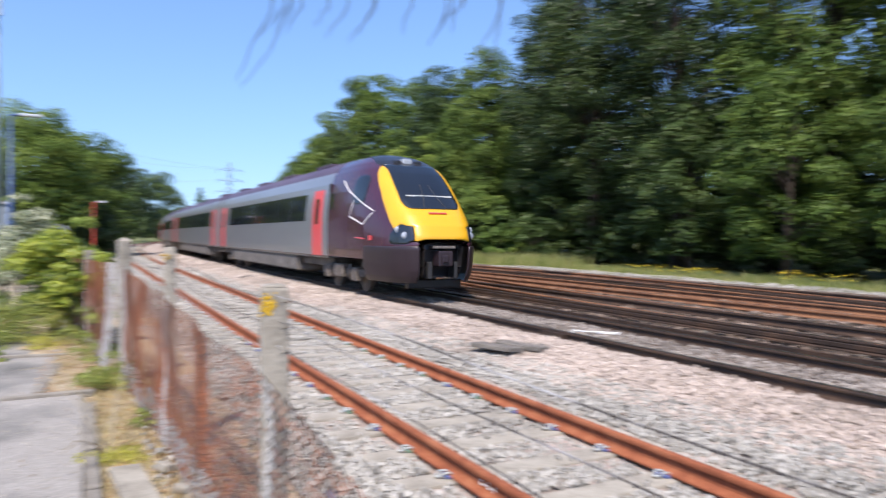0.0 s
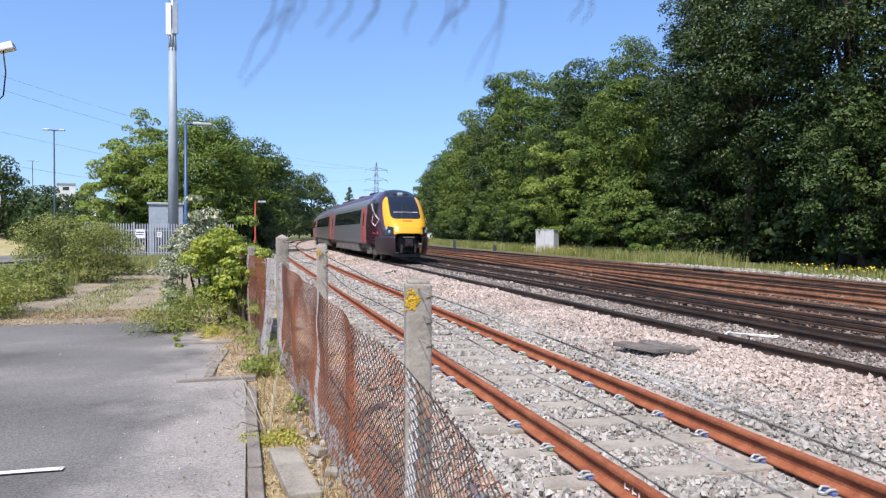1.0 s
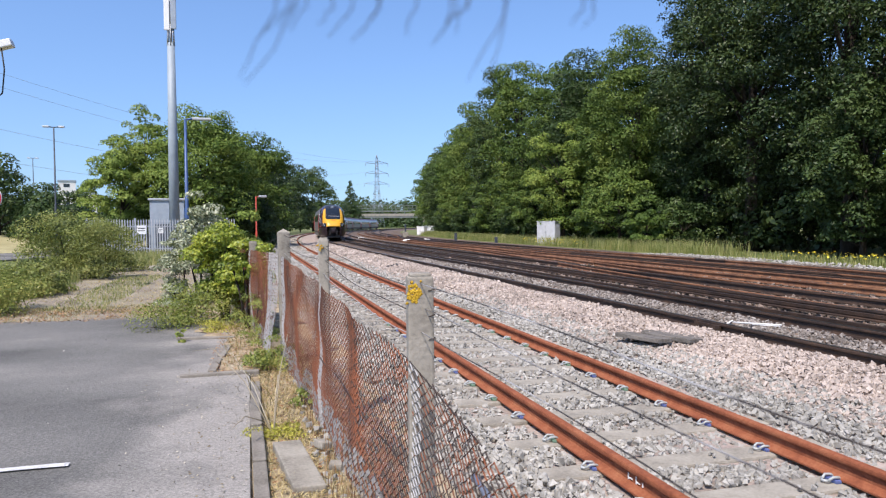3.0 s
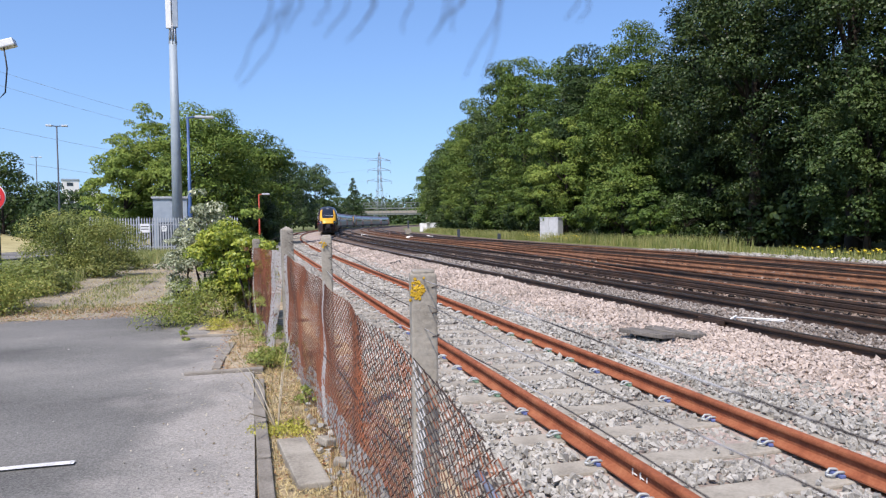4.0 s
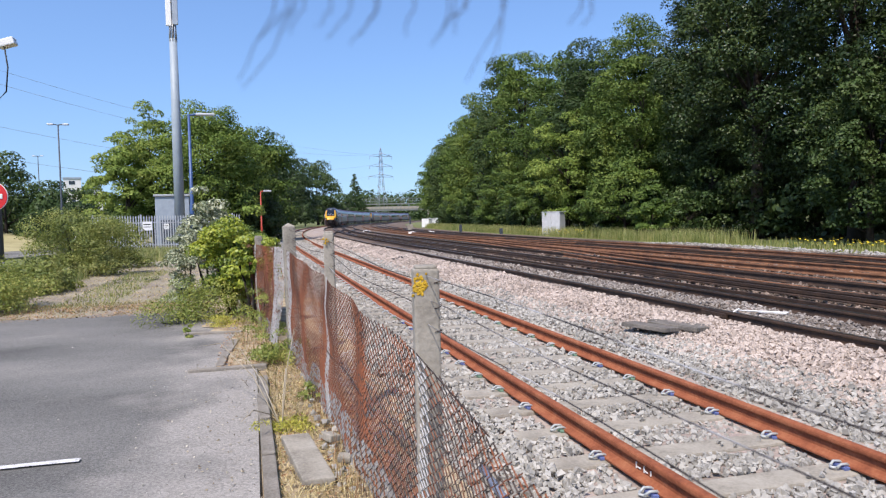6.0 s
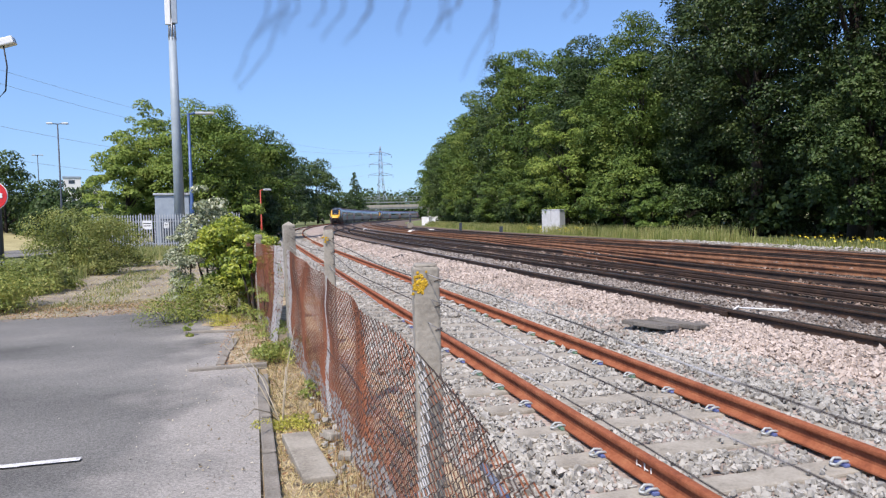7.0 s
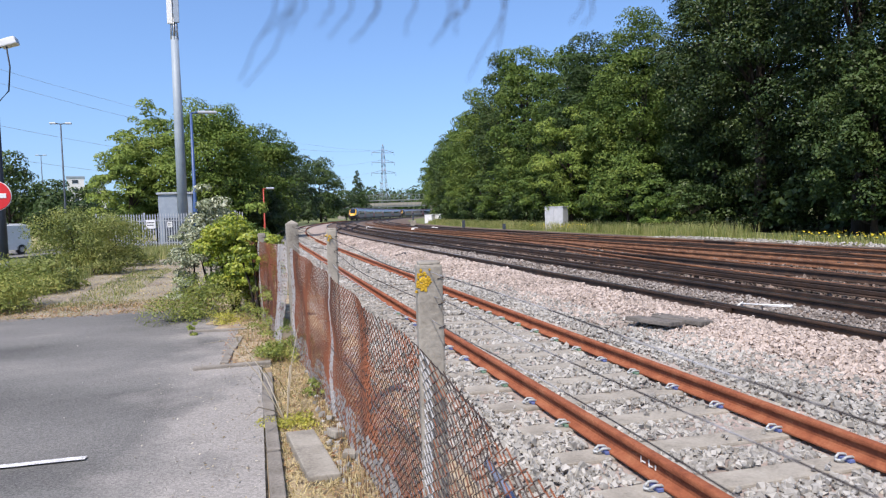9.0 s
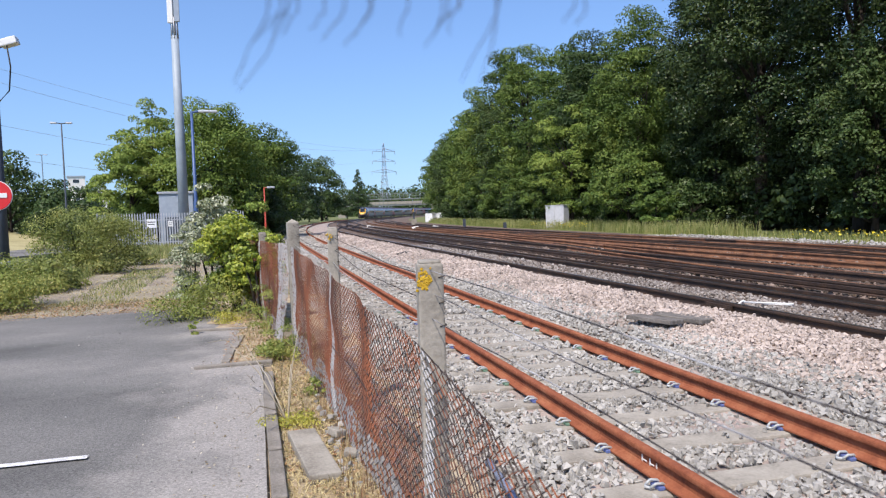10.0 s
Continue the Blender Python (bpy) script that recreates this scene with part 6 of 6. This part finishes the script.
def dead_stalks():
    rng = np.random.default_rng(61)
    for k, (x, y, h, lean) in enumerate(((0.12, 6.9, 0.62, -0.45), (0.16, 7.4, 0.55, 0.1), (0.22, 6.5, 0.5, -0.3), (-0.02, 7.9, 0.42, -0.35), (0.25, 7.8, 0.6, 0.15), (0.3, 6.1, 0.3, 0.12), (-0.3, 9.6, 0.4, -0.2), (-0.2, 10.4, 0.5, 0.1))):
        t = thing("dead_stalk", "thin straw-coloured dead weed stalk by the kerb", "weed", pose(x, y, -0.03), group="dead stalks")
        bm = bmesh.new()
        tube(bm, [(lean * h * q ** 1.6, 0.05 * math.sin(3 * q + k), h * (q - 0.25 * q * q)) for q in np.linspace(0, 1, 9)], [0.004 - 0.003 * q for q in np.linspace(0, 1, 9)], 5)
        for m in range(7):
            q = rng.uniform(0.35, 0.95)
            c = Vector((lean * h * q ** 1.6, 0.05 * math.sin(3 * q + k), h * (q - 0.25 * q * q)))
            tube(bm, [c, c + Vector((rng.normal(0, 0.06), rng.normal(0, 0.06), rng.uniform(0.02, 0.08)))], [0.002, 0.0008], 4)
        part("stem", bm, dry_grass, t)


dead_stalks()
rl = np.random.default_rng(62)


def litter(region, count, size, material, label, z):
    xy = np.array([region(rl) for _ in range(count)])
    p = np.column_stack([xy, z + rl.uniform(0, 0.02, count)])
    tagged(part("leaf_litter", leaf_mesh(p, np.tile((0.0, 0.0, 2.0), (count, 1)), size, rl, 0.7), material), label, "leaf litter", kind="stuff")


litter(rect(0.1, 2.5, 0.85, 10), 1300, 0.035, brown_leaf, "dry reddish brown leaf litter along the fence", -0.02)
litter(rect(-0.5, 8.6, 0.3, 14), 1200, 0.035, brown_leaf, "dry brown leaf litter behind the kerbs", 0.02)
litter(rect(-7.0, 14.2, -1.0, 16.2), 1800, 0.05, brown_leaf, "dry brown leaves where the asphalt ends", 0.0)
litter(rect(-6.0, 16, -1.8, 32), 2000, 0.05, dry_grass, "dry grass thatch on the path", 0.0)


# ---- the van on the side road ----
def van():
    """Built facing -y; its origin on the road under its middle."""
    t = thing("van", "small white panel van with dark cab windows", "van")
    side = [(-2.15, 0.30), (-2.20, 0.62), (-2.05, 0.92), (-1.25, 1.12), (-0.55, 1.72), (-0.2, 1.84), (1.9, 1.86), (2.12, 1.78), (2.18, 0.9), (2.16, 0.30)]
    bm = bmesh.new()
    rows = []
    for x, k in ((-0.84, 0.97), (-0.80, 1.0), (0.80, 1.0), (0.84, 0.97)):
        rows.append([bm.verts.new((x if z < 1.1 else x * (1 - 0.14 * (z - 1.1)), y, z * k)) for y, z in side])
    for a, b in zip(rows, rows[1:]):
        for q in range(len(side)):
            bm.faces.new((a[q], a[(q + 1) % len(side)], b[(q + 1) % len(side)], b[q]))
    bm.faces.new(rows[0])
    bm.faces.new(rows[-1][::-1])
    bmesh.ops.recalc_face_normals(bm, faces=bm.faces)
    part("body", bm, white_paint, t, "white van body")
    bm = bmesh.new()
    q = [bm.verts.new(v) for v in ((-0.72, -1.235, 1.18), (0.72, -1.235, 1.18), (0.66, -0.6, 1.72), (-0.66, -0.6, 1.72))]
    bm.faces.new(q)
    r = bmesh.ops.extrude_face_region(bm, geom=bm.faces[:])
    for g in r["geom"]:
        if isinstance(g, bmesh.types.BMVert):
            g.co += Vector((0, 0.05, -0.05))
    part("windscreen", bm, glass_dark, t)
    for sx in (-1, 1):
        part("side_window", boxes((sx * 0.795 - 0.02, -0.75, 1.18, sx * 0.795 + 0.02, 0.1, 1.62), bevel=0.015), glass_dark, t)
        part("headlight", boxes((sx * 0.62 - 0.14, -2.2, 0.68, sx * 0.62 + 0.14, -1.98, 0.86), bevel=0.03), lens_glass, t)
        for y in (-1.4, 1.35):
            bm = bmesh.new()
            bmesh.ops.create_cone(bm, cap_ends=True, segments=24, radius1=0.31, radius2=0.31, depth=0.2, matrix=pose(sx * 0.78, y, 0.31, 0, 90, 0))
            w = part("wheel", bm, black_rubber, t)
            bm = bmesh.new()
            bmesh.ops.create_cone(bm, cap_ends=True, segments=20, radius1=0.19, radius2=0.17, depth=0.22, matrix=pose(sx * 0.78, y, 0.31, 0, 90, 0))
            part("rim", bm, galv, w)
    part("bumper", boxes((-0.8, -2.26, 0.32, 0.8, -2.1, 0.58), bevel=0.04), black_rubber, t)
    part("roof_rack", boxes((-0.6, 0.0, 1.86, 0.6, 1.8, 1.92), bevel=0.02), white_paint, t)
    return t


delivery_van = van()


# ---- the furry windshield of the microphone over the lens ----
def windshield():
    """Built in the lens's own space: x right, y up, -z ahead."""
    rng = np.random.default_rng(77)
    t = thing("microphone_windshield", "grey fur of a microphone windshield hanging before the lens", "windshield")
    bm = bmesh.new()
    bmesh.ops.create_uvsphere(bm, u_segments=24, v_segments=12, radius=0.05, matrix=Matrix.Translation((-0.01, 0.245, -0.38)) @ Matrix.Diagonal((1.9, 0.9, 1, 1)))
    part("body", bm, twig_mat, t)
    for x0, n, long in ((-0.10, 2, 0.046), (-0.08, 3, 0.022), (-0.055, 2, 0.018), (-0.035, 3, 0.022), (0.012, 4, 0.024), (0.022, 2, 0.04), (0.085, 2, 0.012)):
        bm = bmesh.new()
        for k in range(n):
            L = long * rng.uniform(0.55, 1.1)
            a = rng.normal(-0.45, 0.25)
            xs = x0 + rng.normal(0, 0.007)
            pts = [(xs + a * L * q + 0.002 * math.sin(4 * q + k), 0.134 - L * q if q > 0 else 0.134 - 0.10 * q, -0.38 + rng.normal(0, 0.002)) for q in np.linspace(-0.6, 1, 8)]
            tube(bm, pts, [0.0004, 0.0004, 0.0004, 0.0004, 0.0004, 0.0003, 0.0003, 0.0002], 5)
        part("tuft", bm, twig_mat, t, "thin tuft of grey fur")
    return t


fur = windshield()


# ---- what moves ----
def motions():
    times = [k * 0.25 for k in range(41)]
    for n, car in enumerate(carriages):
        rows = []
        for t in times:
            tip = train_at(t) + n * PITCH
            a, _ = along(tip + 3.6)
            b, _ = along(tip + CAR - 3.6)
            yaw = -math.degrees(math.atan2(b[0] - a[0], b[1] - a[1]))
            mid = (Vector(a) + Vector(b)) / 2
            rows.append((t, pose(mid.x, mid.y, RT, 0, 0, yaw + CABS.get(n, 0))))
        walk(car, rows)

    rows = []
    for k in range(41):
        t = k * 0.25
        go = t - 8.5
        gone = 10.8 * go if go > 0 else (10.8 * go + 6.0 * go * go if go > -0.9 else -4.86)
        p = ROAD_AT - ROAD_WAY * (gone - 3.3)
        rows.append((t, pose(p.x, p.y, -0.06, 0, 0, -math.degrees(math.atan2(ROAD_WAY.x, ROAD_WAY.y)))))
    walk(delivery_van, rows)
    # the fur rides on the camera's stand and stirs a little in the wind
    rows = []
    for k, (t, p, r, y) in enumerate(TURN):
        sway = pose(0.0012 * math.sin(2.3 * t), 0.001 * math.sin(1.7 * t + 1), 0, 0, 0, 0.9 * math.sin(2.1 * t) + 0.5 * math.sin(3.7 * t + 1))
        rows.append((t, pose(*EYE, 90 + p, r, y) @ sway))
    walk(fur, rows)


motions()
